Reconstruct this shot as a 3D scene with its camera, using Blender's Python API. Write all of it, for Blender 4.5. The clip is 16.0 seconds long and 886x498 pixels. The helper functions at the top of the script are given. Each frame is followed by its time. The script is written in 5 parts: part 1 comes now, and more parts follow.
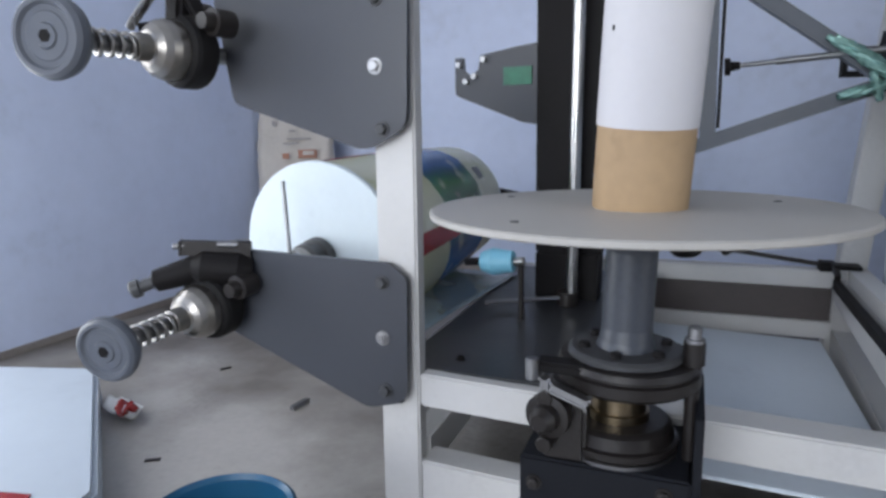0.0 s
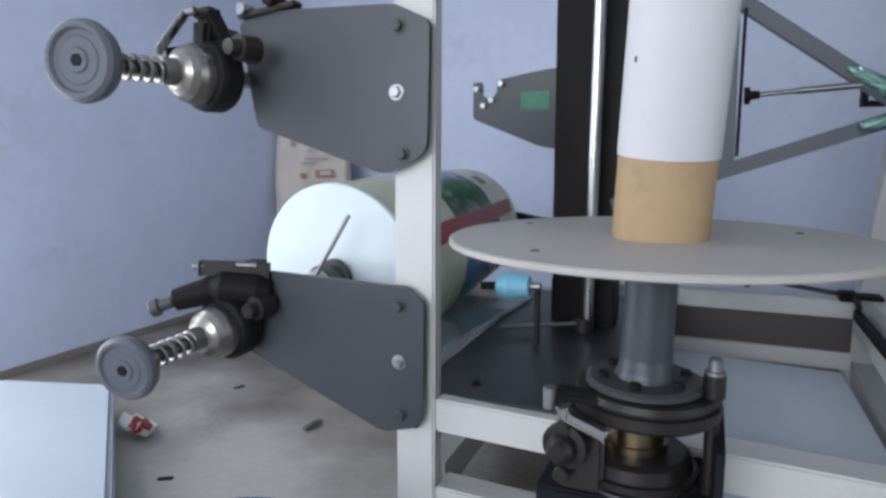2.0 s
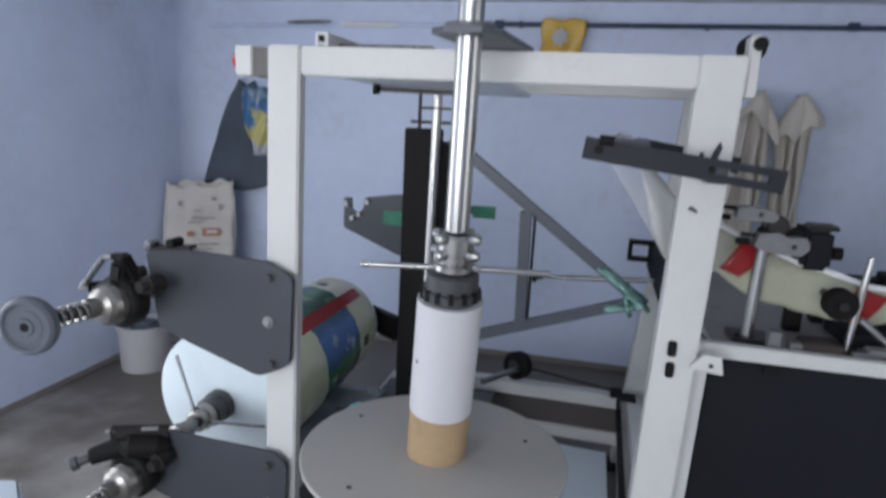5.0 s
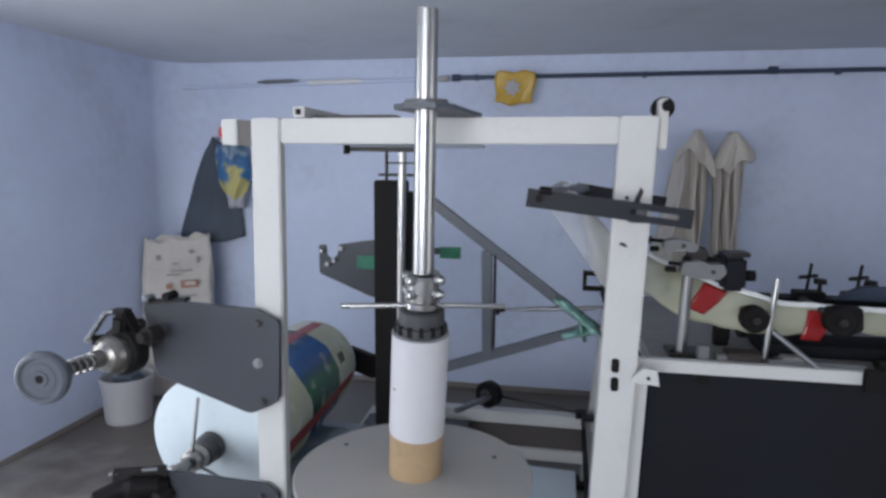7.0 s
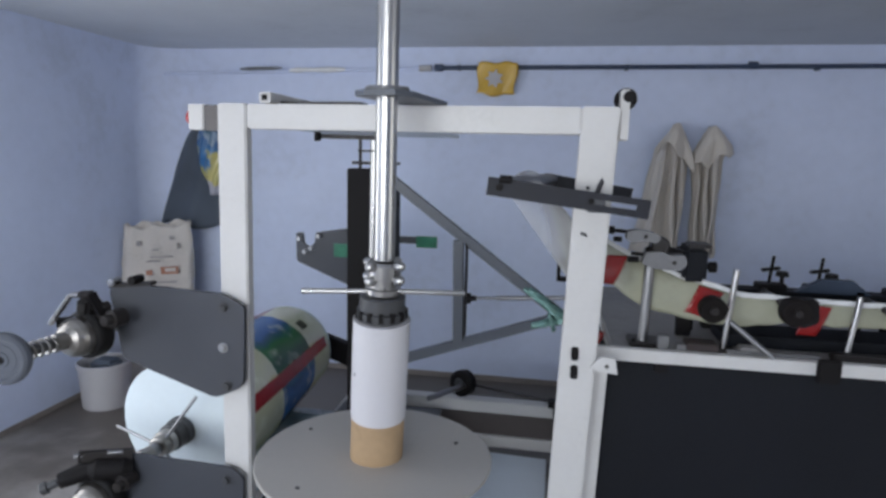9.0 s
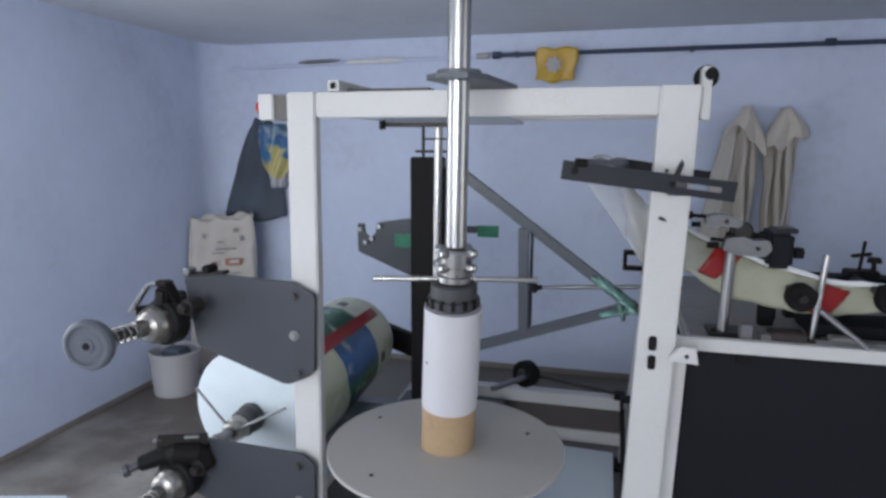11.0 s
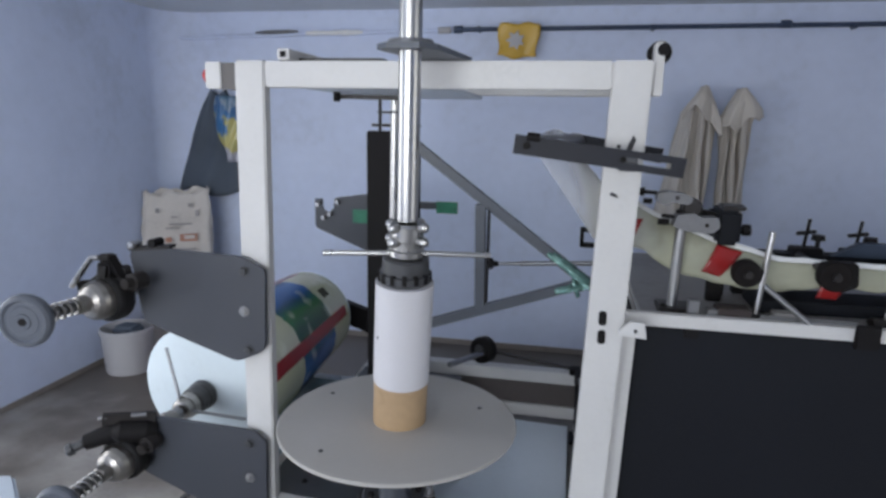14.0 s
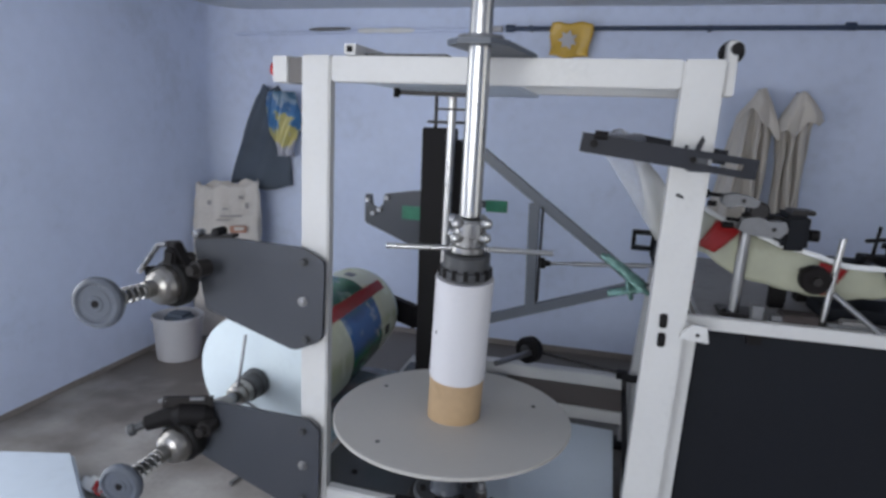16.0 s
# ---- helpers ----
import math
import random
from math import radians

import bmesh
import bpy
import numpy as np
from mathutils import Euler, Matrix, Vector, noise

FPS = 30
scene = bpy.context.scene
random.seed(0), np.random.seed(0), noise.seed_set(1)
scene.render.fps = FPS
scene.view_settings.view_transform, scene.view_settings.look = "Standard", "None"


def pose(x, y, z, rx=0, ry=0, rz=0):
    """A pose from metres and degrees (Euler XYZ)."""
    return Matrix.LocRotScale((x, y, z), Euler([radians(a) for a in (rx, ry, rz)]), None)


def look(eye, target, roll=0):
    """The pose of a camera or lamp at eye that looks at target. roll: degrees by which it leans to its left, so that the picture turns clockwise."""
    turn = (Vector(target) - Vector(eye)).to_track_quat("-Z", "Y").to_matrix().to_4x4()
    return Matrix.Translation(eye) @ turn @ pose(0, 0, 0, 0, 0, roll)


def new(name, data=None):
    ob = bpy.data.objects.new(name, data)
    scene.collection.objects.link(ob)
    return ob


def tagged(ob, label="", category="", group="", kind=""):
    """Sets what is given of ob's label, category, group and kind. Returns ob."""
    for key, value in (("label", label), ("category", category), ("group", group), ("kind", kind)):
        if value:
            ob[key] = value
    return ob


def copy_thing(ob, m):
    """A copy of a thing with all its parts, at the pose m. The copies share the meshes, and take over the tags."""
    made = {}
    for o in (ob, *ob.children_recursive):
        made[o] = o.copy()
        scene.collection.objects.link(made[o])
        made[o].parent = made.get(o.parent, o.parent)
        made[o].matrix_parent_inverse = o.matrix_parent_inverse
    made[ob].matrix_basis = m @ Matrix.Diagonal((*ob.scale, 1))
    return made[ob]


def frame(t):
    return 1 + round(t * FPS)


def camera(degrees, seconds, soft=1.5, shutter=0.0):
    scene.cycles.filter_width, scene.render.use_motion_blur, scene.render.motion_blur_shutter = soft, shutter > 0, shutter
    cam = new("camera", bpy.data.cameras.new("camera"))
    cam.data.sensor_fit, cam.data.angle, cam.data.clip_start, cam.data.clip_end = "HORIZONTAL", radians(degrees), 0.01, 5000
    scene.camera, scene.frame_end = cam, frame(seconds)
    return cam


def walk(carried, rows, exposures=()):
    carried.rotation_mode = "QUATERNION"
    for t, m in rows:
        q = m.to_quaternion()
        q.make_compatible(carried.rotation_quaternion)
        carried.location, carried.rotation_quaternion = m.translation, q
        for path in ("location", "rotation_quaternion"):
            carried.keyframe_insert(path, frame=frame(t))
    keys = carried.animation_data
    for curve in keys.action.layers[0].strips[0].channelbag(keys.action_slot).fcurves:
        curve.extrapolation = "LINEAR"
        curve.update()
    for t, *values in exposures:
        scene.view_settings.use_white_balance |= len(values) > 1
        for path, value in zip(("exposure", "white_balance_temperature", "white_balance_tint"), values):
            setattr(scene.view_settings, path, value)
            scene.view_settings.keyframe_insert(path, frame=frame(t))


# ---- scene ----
cam = camera(70.4, 16.0, soft=2.9, shutter=0.5)
PATH = [
    (0, (0.182, 0.011, 0.904), (-0.549, 1.837, 0.543), -1.1),
    (0.5, (0.191, 0.005, 0.903), (-0.588, 1.818, 0.575), -0.9),
    (1, (0.185, 0.002, 0.912), (-0.607, 1.808, 0.578), -1.1),
    (1.5, (0.177, 0.004, 0.903), (-0.623, 1.811, 0.595), -0.2),
    (2, (0.174, 0.007, 0.914), (-0.598, 1.827, 0.615), -0.3),
    (2.5, (0.188, 0.041, 1.008), (-0.576, 1.851, 0.633), 1.2),
    (3, (0.22, 0.024, 1.189), (-0.441, 1.849, 0.711), 2.7),
    (3.5, (0.25, -0.086, 1.374), (-0.269, 1.787, 0.904), 2.8),
    (4, (0.267, -0.177, 1.466), (-0.181, 1.717, 1.004), 2.4),
    (4.5, (0.328, -0.225, 1.487), (-0.124, 1.668, 1.026), 2.5),
    (5, (0.395, -0.317, 1.523), (-0.045, 1.594, 1.127), 2.9),
    (5.2, (0.387, -0.369, 1.532), (-0.036, 1.559, 1.211), 2.7),
    (7.3, (0.481, -0.515, 1.571), (0.117, 1.433, 1.299), 0.3),
    (7.5, (0.506, -0.521, 1.574), (0.116, 1.417, 1.272), 0.2),
    (8, (0.523, -0.525, 1.574), (0.194, 1.425, 1.28), 1.3),
    (10.3, (0.52, -0.482, 1.533), (0.174, 1.462, 1.217), 1.3),
    (10.5, (0.499, -0.483, 1.537), (0.159, 1.462, 1.217), 0.9),
    (11, (0.468, -0.495, 1.54), (-0.022, 1.416, 1.216), 0.2),
    (11.5, (0.461, -0.489, 1.536), (0.008, 1.434, 1.226), 1.5),
    (12, (0.473, -0.494, 1.538), (0.046, 1.428, 1.186), 1.1),
    (12.5, (0.459, -0.504, 1.532), (0.032, 1.411, 1.144), 1.8),
    (13, (0.468, -0.501, 1.537), (0.079, 1.421, 1.144), 1.8),
    (13.5, (0.466, -0.484, 1.527), (0.066, 1.436, 1.137), 1.1),
    (14, (0.497, -0.474, 1.529), (0.116, 1.45, 1.138), 1.1),
    (14.5, (0.481, -0.485, 1.528), (0.044, 1.433, 1.168), 1.1),
    (15, (0.477, -0.496, 1.53), (0.028, 1.414, 1.146), 1.7),
    (15.5, (0.468, -0.496, 1.527), (0.022, 1.415, 1.14), 1.8),
    (16, (0.437, -0.494, 1.518), (-0.05, 1.406, 1.124), 2.2),
]
walk(cam, [(t, look(eye, target, roll)) for t, eye, target, roll in PATH],
     exposures=[(0.0, 0.25), (2.0, 0.25), (3.0, 0.08), (4.0, 0.0), (16.0, 0.0)])

FLOOR = 0.14

# ---------------------------------------------------------------- light
world = bpy.data.worlds.new("world")
scene.world = world
world.use_nodes = True
wn = world.node_tree
sky = wn.nodes.new("ShaderNodeTexSky")
sky.sky_type = "NISHITA"
sky.sun_disc = False
sky.sun_elevation = radians(38)
sky.sun_rotation = radians(150)
wn.links.new(sky.outputs[0], wn.nodes["Background"].inputs[0])
wn.nodes["Background"].inputs[1].default_value = 0.12


def window_lamp(name, eye, target, w, h, watts, colour):
    """Daylight that enters by an opening."""
    lamp = bpy.data.lights.new(name, "AREA")
    lamp.shape, lamp.size, lamp.size_y = "RECTANGLE", w, h
    lamp.energy, lamp.color = watts, colour
    new(name, lamp).matrix_world = look(eye, target)


window_lamp("window_daylight", (-0.50, -2.52, 1.45), (-0.40, 2.2, 1.05), 2.3, 1.1, 68, (0.91, 0.95, 1.0))
window_lamp("door_daylight", (3.52, -0.2, 1.15), (-1.0, 0.6, 1.0), 1.8, 1.8, 15, (0.91, 0.95, 1.0))
window_lamp("side_door_daylight", (-2.10, 0.62, 1.1), (0.6, 1.0, 0.75), 1.0, 1.75, 24, (0.93, 0.96, 1.0))


# ---------------------------------------------------------------- materials
def mat(name, colour, rough=0.5, metal=0.0, vary=0.12, grain=40.0, bump=0.1, stain=None, spec=0.5, scale_big=3.0, stretch=(1, 1, 1)):
    """A surface with variation at two scales, roughness breakup and fine relief."""
    m = bpy.data.materials.new(name)
    m.use_nodes = True
    t = m.node_tree
    b = t.nodes["Principled BSDF"]
    co = t.nodes.new("ShaderNodeTexCoord")
    mp = t.nodes.new("ShaderNodeMapping")
    mp.inputs["Scale"].default_value = stretch
    t.links.new(co.outputs["Object"], mp.inputs[0])
    big = t.nodes.new("ShaderNodeTexNoise")
    big.inputs["Scale"].default_value = scale_big
    big.inputs["Detail"].default_value = 6
    small = t.nodes.new("ShaderNodeTexNoise")
    small.inputs["Scale"].default_value = grain
    small.inputs["Detail"].default_value = 4
    t.links.new(mp.outputs[0], big.inputs[0])
    t.links.new(mp.outputs[0], small.inputs[0])
    add = t.nodes.new("ShaderNodeMath")
    add.operation = "MULTIPLY_ADD"
    t.links.new(small.outputs[0], add.inputs[0])
    add.inputs[1].default_value = 0.4
    t.links.new(big.outputs[0], add.inputs[2])
    ramp = t.nodes.new("ShaderNodeValToRGB")
    dark = stain if stain else tuple(c * (1 - 2.2 * vary) for c in colour)
    lite = tuple(min(1, c * (1 + vary)) for c in colour)
    e = ramp.color_ramp.elements
    e[0].position, e[0].color = 0.35, (*dark, 1)
    e[1].position, e[1].color = 0.95, (*lite, 1)
    mid = e.new(0.62)
    mid.color = (*colour, 1)
    t.links.new(add.outputs[0], ramp.inputs[0])
    t.links.new(ramp.outputs[0], b.inputs["Base Color"])
    rr = t.nodes.new("ShaderNodeMapRange")
    rr.inputs["To Min"].default_value = max(0.03, rough - 0.1)
    rr.inputs["To Max"].default_value = min(1, rough + 0.12)
    t.links.new(big.outputs[0], rr.inputs[0])
    t.links.new(rr.outputs[0], b.inputs["Roughness"])
    b.inputs["Metallic"].default_value = metal
    b.inputs["Specular IOR Level"].default_value = spec
    if bump:
        bp = t.nodes.new("ShaderNodeBump")
        bp.inputs["Strength"].default_value = bump
        bp.inputs["Distance"].default_value = 0.002
        t.links.new(small.outputs[0], bp.inputs["Height"])
        t.links.new(bp.outputs[0], b.inputs["Normal"])
    return m


WALL = mat("blue_distemper", (0.62, 0.685, 0.86), 0.78, vary=0.09, grain=18, bump=0.4, scale_big=1.7, stain=(0.51, 0.56, 0.69))
CEIL = mat("ceiling_paint", (0.66, 0.69, 0.74), 0.8, vary=0.06, grain=30, bump=0.2)
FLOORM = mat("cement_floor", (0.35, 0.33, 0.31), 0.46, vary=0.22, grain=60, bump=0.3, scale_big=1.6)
CREAM = mat("cream_enamel", (0.575, 0.565, 0.555), 0.4, vary=0.06, grain=90, bump=0.06, scale_big=5)
GREY = mat("grey_powder_coat", (0.047, 0.050, 0.060), 0.37, vary=0.08, grain=220, bump=0.12)
PEDM = mat("grey_pedestal_paint", (0.046, 0.051, 0.064), 0.4, vary=0.2, grain=120, bump=0.1)
GREYL = mat("light_grey_paint", (0.070, 0.080, 0.100), 0.42, vary=0.12, grain=160, bump=0.1)
BLACK = mat("black_oxide", (0.0090, 0.0080, 0.0085), 0.55, vary=0.3, grain=120, bump=0.12, spec=0.14)
RUBBER = mat("black_knurl", (0.008, 0.0075, 0.008), 0.6, vary=0.2, grain=200, bump=0.3, spec=0.2)
STEEL = mat("bright_steel", (0.43, 0.425, 0.42), 0.27, 1.0, vary=0.08, grain=60, bump=0.03, stretch=(8, 8, 1))
DULL = mat("dull_steel", (0.27, 0.27, 0.28), 0.42, 1.0, vary=0.15, grain=80, bump=0.08)
BARM = mat("charcoal_guide_bar", (0.020, 0.021, 0.027), 0.5, vary=0.2, grain=140, bump=0.15, spec=0.2)
CAST = mat("cast_iron", (0.017, 0.0142, 0.0138), 0.4, 0.2, vary=0.25, grain=90, bump=0.3)
CONEM = mat("turned_worn_steel", (0.27, 0.255, 0.24), 0.34, 1.0, vary=0.3, grain=60, bump=0.06)
SPRING = mat("spring_steel", (0.30, 0.29, 0.28), 0.3, 1.0, vary=0.15, grain=80, bump=0.05)
BRASS = mat("oily_brass", (0.24, 0.19, 0.125), 0.32, 1.0, vary=0.3, grain=50, bump=0.1)
WHEELM = mat("grey_plastic", (0.088, 0.097, 0.118), 0.45, vary=0.08, grain=120, bump=0.08)
DISCM = mat("beige_turntable", (0.375, 0.358, 0.335), 0.5, vary=0.05, grain=70, bump=0.05, scale_big=4)
PAPER = mat("white_paper_tube", (0.54, 0.53, 0.555), 0.75, vary=0.03, grain=90, bump=0.08)
KRAFT = mat("kraft_core", (0.36, 0.245, 0.14), 0.7, vary=0.16, scale_big=8, grain=60, bump=0.08)
CHUCK = mat("dark_chuck", (0.045, 0.046, 0.05), 0.45, vary=0.15, grain=90, bump=0.15)
WDISC = mat("roll_end_white", (0.62, 0.69, 0.73), 0.42, vary=0.05, grain=50, bump=0.1, scale_big=5, stretch=(1, 1, 1))
PANELW = mat("pale_panel", (0.68, 0.74, 0.80), 0.35, vary=0.05, grain=60, bump=0.05)
PANELD = mat("charcoal_panel", (0.0105, 0.0115, 0.0150), 0.6, vary=0.15, grain=160, bump=0.1, spec=0.14)
BPLATE = mat("black_base_plate", (0.024, 0.025, 0.028), 0.36, vary=0.3, grain=40, bump=0.12, scale_big=6)
BROWNP = mat("dark_brown_sheet", (0.075, 0.062, 0.06), 0.5, vary=0.2, grain=60, bump=0.1)
BROWNR = mat("brown_rubber", (0.0075, 0.0058, 0.0058), 0.65, vary=0.2, spec=0.15)
TABLE = mat("worn_table_top", (0.25, 0.24, 0.235), 0.5, vary=0.18, grain=40, bump=0.15)
COAT = mat("cream_cotton", (0.56, 0.52, 0.475), 0.85, vary=0.10, grain=240, bump=0.35)
SACK = mat("printed_sack", (0.56, 0.52, 0.48), 0.7, vary=0.12, grain=60, bump=0.4, scale_big=7)
SLATE = mat("slate_cloth", (0.080, 0.098, 0.125), 0.85, vary=0.15, grain=140, bump=0.3)
RED = mat("red_plastic", (0.45, 0.02, 0.02), 0.35, vary=0.08)
REDP = mat("red_film_print", (0.27, 0.016, 0.016), 0.22, vary=0.18, grain=25, bump=0.3, scale_big=14)
CREAMF = mat("cream_film", (0.40, 0.40, 0.305), 0.12, vary=0.14, grain=22, bump=0.9, scale_big=9)
WHITEF = mat("white_film", (0.78, 0.78, 0.78), 0.2, vary=0.08, grain=14, bump=0.6, scale_big=9)
GREENF = mat("green_foil", (0.17, 0.30, 0.275), 0.2, 0.3, stain=(0.025, 0.085, 0.075), vary=0.8, grain=45, bump=0.7, scale_big=20)
ALU = mat("matt_aluminium", (0.165, 0.165, 0.172), 0.5, 0.25, vary=0.28, grain=90, bump=0.1)
SKIRT = mat("cement_skirting", (0.22, 0.195, 0.18), 0.75, vary=0.3, grain=40, bump=0.3, scale_big=2)
CYAN = mat("cyan_tape", (0.22, 0.55, 0.72), 0.4, vary=0.08, grain=40)
BLUEP = mat("blue_bucket_plastic", (0.012, 0.075, 0.15), 0.3, vary=0.08)
WHITEP = mat("white_plastic", (0.42, 0.41, 0.42), 0.4, vary=0.06, grain=40)
SHEET = mat("white_sheet", (0.45, 0.50, 0.56), 0.4, vary=0.05, grain=25, bump=0.3, scale_big=5)
YELLOW = mat("yellow_poly_bag", (0.58, 0.36, 0.05), 0.3, vary=0.12, grain=18, bump=0.5, scale_big=12)
PIPE = mat("dark_conduit", (0.028, 0.045, 0.085), 0.4, vary=0.15)
CABLE = mat("black_cable", (0.012, 0.012, 0.013), 0.5, vary=0.1)
BROWN = mat("rusty_rail", (0.16, 0.135, 0.12), 0.6, vary=0.2, grain=70, bump=0.2)
INKF = mat("washed_ink", (0.33, 0.31, 0.305), 0.7, vary=0.25)
INK = mat("faded_ink", (0.03, 0.03, 0.035), 0.7, vary=0.2)
INKR = mat("faded_red_ink", (0.40, 0.20, 0.14), 0.7, vary=0.2)
TAPE = mat("green_tape", (0.02, 0.15, 0.085), 0.35, vary=0.35, grain=60, bump=0.4, scale_big=25)
PINK = mat("magenta_film", (0.35, 0.08, 0.22), 0.3, vary=0.3, grain=30)


def floor_brown(m):
    """Turns the cement a darker brown towards the back wall, with a ragged edge."""
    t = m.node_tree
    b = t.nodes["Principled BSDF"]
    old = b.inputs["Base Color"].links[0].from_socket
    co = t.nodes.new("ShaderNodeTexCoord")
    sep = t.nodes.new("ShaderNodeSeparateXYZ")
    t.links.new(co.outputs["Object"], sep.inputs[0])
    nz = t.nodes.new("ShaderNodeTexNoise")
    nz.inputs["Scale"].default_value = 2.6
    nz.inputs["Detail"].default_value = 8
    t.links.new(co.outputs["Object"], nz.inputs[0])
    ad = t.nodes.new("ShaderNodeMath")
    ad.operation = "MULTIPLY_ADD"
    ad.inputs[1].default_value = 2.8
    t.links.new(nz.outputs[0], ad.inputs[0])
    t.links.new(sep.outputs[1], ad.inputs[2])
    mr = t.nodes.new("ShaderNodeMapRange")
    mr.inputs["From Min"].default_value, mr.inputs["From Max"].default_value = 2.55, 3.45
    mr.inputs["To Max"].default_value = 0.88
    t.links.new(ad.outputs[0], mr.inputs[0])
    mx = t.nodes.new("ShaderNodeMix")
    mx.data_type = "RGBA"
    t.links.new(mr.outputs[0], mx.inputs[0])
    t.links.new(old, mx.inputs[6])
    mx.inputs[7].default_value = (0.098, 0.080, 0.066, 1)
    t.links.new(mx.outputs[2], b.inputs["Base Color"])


floor_brown(FLOORM)


def film_roll_material():
    """Printed laminate round the roll: bands of colour that repeat four times round it, along its length cream, blue-green and clear."""
    m = bpy.data.materials.new("printed_laminate")
    m.use_nodes = True
    t = m.node_tree
    b = t.nodes["Principled BSDF"]
    co = t.nodes.new("ShaderNodeTexCoord")
    sep = t.nodes.new("ShaderNodeSeparateXYZ")
    t.links.new(co.outputs["Object"], sep.inputs[0])

    def math2(op, a, c):
        n = t.nodes.new("ShaderNodeMath")
        n.operation = op
        for i, v in enumerate((a, c)):
            if isinstance(v, float):
                n.inputs[i].default_value = v
            else:
                t.links.new(v, n.inputs[i])
        return n.outputs[0]

    def ramp(fac, stops, mode="LINEAR"):
        r = t.nodes.new("ShaderNodeValToRGB")
        r.color_ramp.interpolation = mode
        e = r.color_ramp.elements
        e[0].position, e[0].color = stops[0][0], (*stops[0][1], 1)
        e[1].position, e[1].color = stops[1][0], (*stops[1][1], 1)
        for p, c in stops[2:]:
            e.new(p).color = (*c, 1)
        t.links.new(fac, r.inputs[0])
        return r.outputs[0]

    def mixc(fac, a, c):
        n = t.nodes.new("ShaderNodeMix")
        n.data_type = "RGBA"
        t.links.new(fac, n.inputs[0])
        t.links.new(a, n.inputs[6])
        t.links.new(c, n.inputs[7])
        return n.outputs[2]

    nz = t.nodes.new("ShaderNodeTexNoise")
    nz.inputs["Scale"].default_value = 11
    nz.inputs["Detail"].default_value = 5
    t.links.new(co.outputs["Object"], nz.inputs[0])
    wob = math2("MULTIPLY", math2("SUBTRACT", nz.outputs[0], 0.5), 0.22)
    ang = math2("MULTIPLY", math2("ARCTAN2", sep.outputs[1], sep.outputs[0]), 4 / (2 * math.pi))
    u = math2("FRACT", math2("ADD", ang, 10.0), 0.0)
    uw = math2("FRACT", math2("ADD", math2("ADD", ang, wob), 10.0), 0.0)
    v = math2("ADD", math2("MULTIPLY", sep.outputs[2], 1.27), math2("MULTIPLY", wob, 0.25))
    picture = ramp(uw, [(0.0, (0.02, 0.12, 0.05)), (0.22, (0.03, 0.10, 0.25)), (0.30, (0.05, 0.16, 0.42)), (0.52, (0.03, 0.12, 0.34)),
                        (0.60, (0.02, 0.09, 0.17)), (0.72, (0.03, 0.17, 0.06)), (0.9, (0.015, 0.08, 0.05))])
    spots = t.nodes.new("ShaderNodeTexVoronoi")
    spots.inputs["Scale"].default_value = 9
    warp = t.nodes.new("ShaderNodeMix")
    warp.data_type, warp.blend_type = "RGBA", "LINEAR_LIGHT"
    warp.inputs[0].default_value = 0.10
    t.links.new(co.outputs["Object"], warp.inputs[6])
    t.links.new(nz.outputs["Color"], warp.inputs[7])
    t.links.new(warp.outputs[2], spots.inputs[0])
    pale = ramp(spots.outputs["Distance"], [(0.10, (0.55, 0.6, 0.5)), (0.34, (0.0, 0.0, 0.0))])
    cream = ramp(uw, [(0.0, (0.55, 0.56, 0.36)), (0.45, (0.62, 0.62, 0.48)), (0.55, (0.5, 0.52, 0.34)), (1.0, (0.6, 0.6, 0.5))])
    isred = ramp(u, [(0.0, (1, 1, 1)), (0.15, (0, 0, 0))], "CONSTANT")
    ispic = ramp(v, [(0.0, (0, 0, 0)), (0.36, (1, 1, 1)), (0.74, (0, 0, 0))], "CONSTANT")
    base = mixc(ispic, cream, picture)
    half = t.nodes.new("ShaderNodeMix")
    half.data_type, half.blend_type = "RGBA", "SCREEN"
    half.inputs[0].default_value = 0.5
    t.links.new(base, half.inputs[6])
    t.links.new(pale, half.inputs[7])
    redc = t.nodes.new("ShaderNodeRGB")
    redc.outputs[0].default_value = (0.30, 0.018, 0.024, 1)
    # small dark code marks along the far margin
    mark_u = ramp(u, [(0.0, (0, 0, 0)), (0.62, (1, 1, 1)), (0.76, (0, 0, 0))], "CONSTANT")
    mark_v = ramp(v, [(0.0, (0, 0, 0)), (0.785, (1, 1, 1)), (0.84, (0, 0, 0))], "CONSTANT")
    olive = t.nodes.new("ShaderNodeRGB")
    olive.outputs[0].default_value = (0.06, 0.065, 0.04, 1)
    marked = mixc(math2("MULTIPLY", mark_u, mark_v), half.outputs[2], olive.outputs[0])
    inner = ramp(v, [(0.0, (1, 1, 1)), (0.93, (0, 0, 0))], "CONSTANT")
    both = math2("MULTIPLY", isred, inner)
    t.links.new(mixc(both, marked, redc.outputs[0]), b.inputs["Base Color"])
    b.inputs["Roughness"].default_value = 0.25
    bp = t.nodes.new("ShaderNodeBump")
    bp.inputs["Strength"].default_value = 0.25
    bp.inputs["Distance"].default_value = 0.004
    t.links.new(nz.outputs[0], bp.inputs["Height"])
    t.links.new(bp.outputs[0], b.inputs["Normal"])
    return m


LAMINATE = film_roll_material()


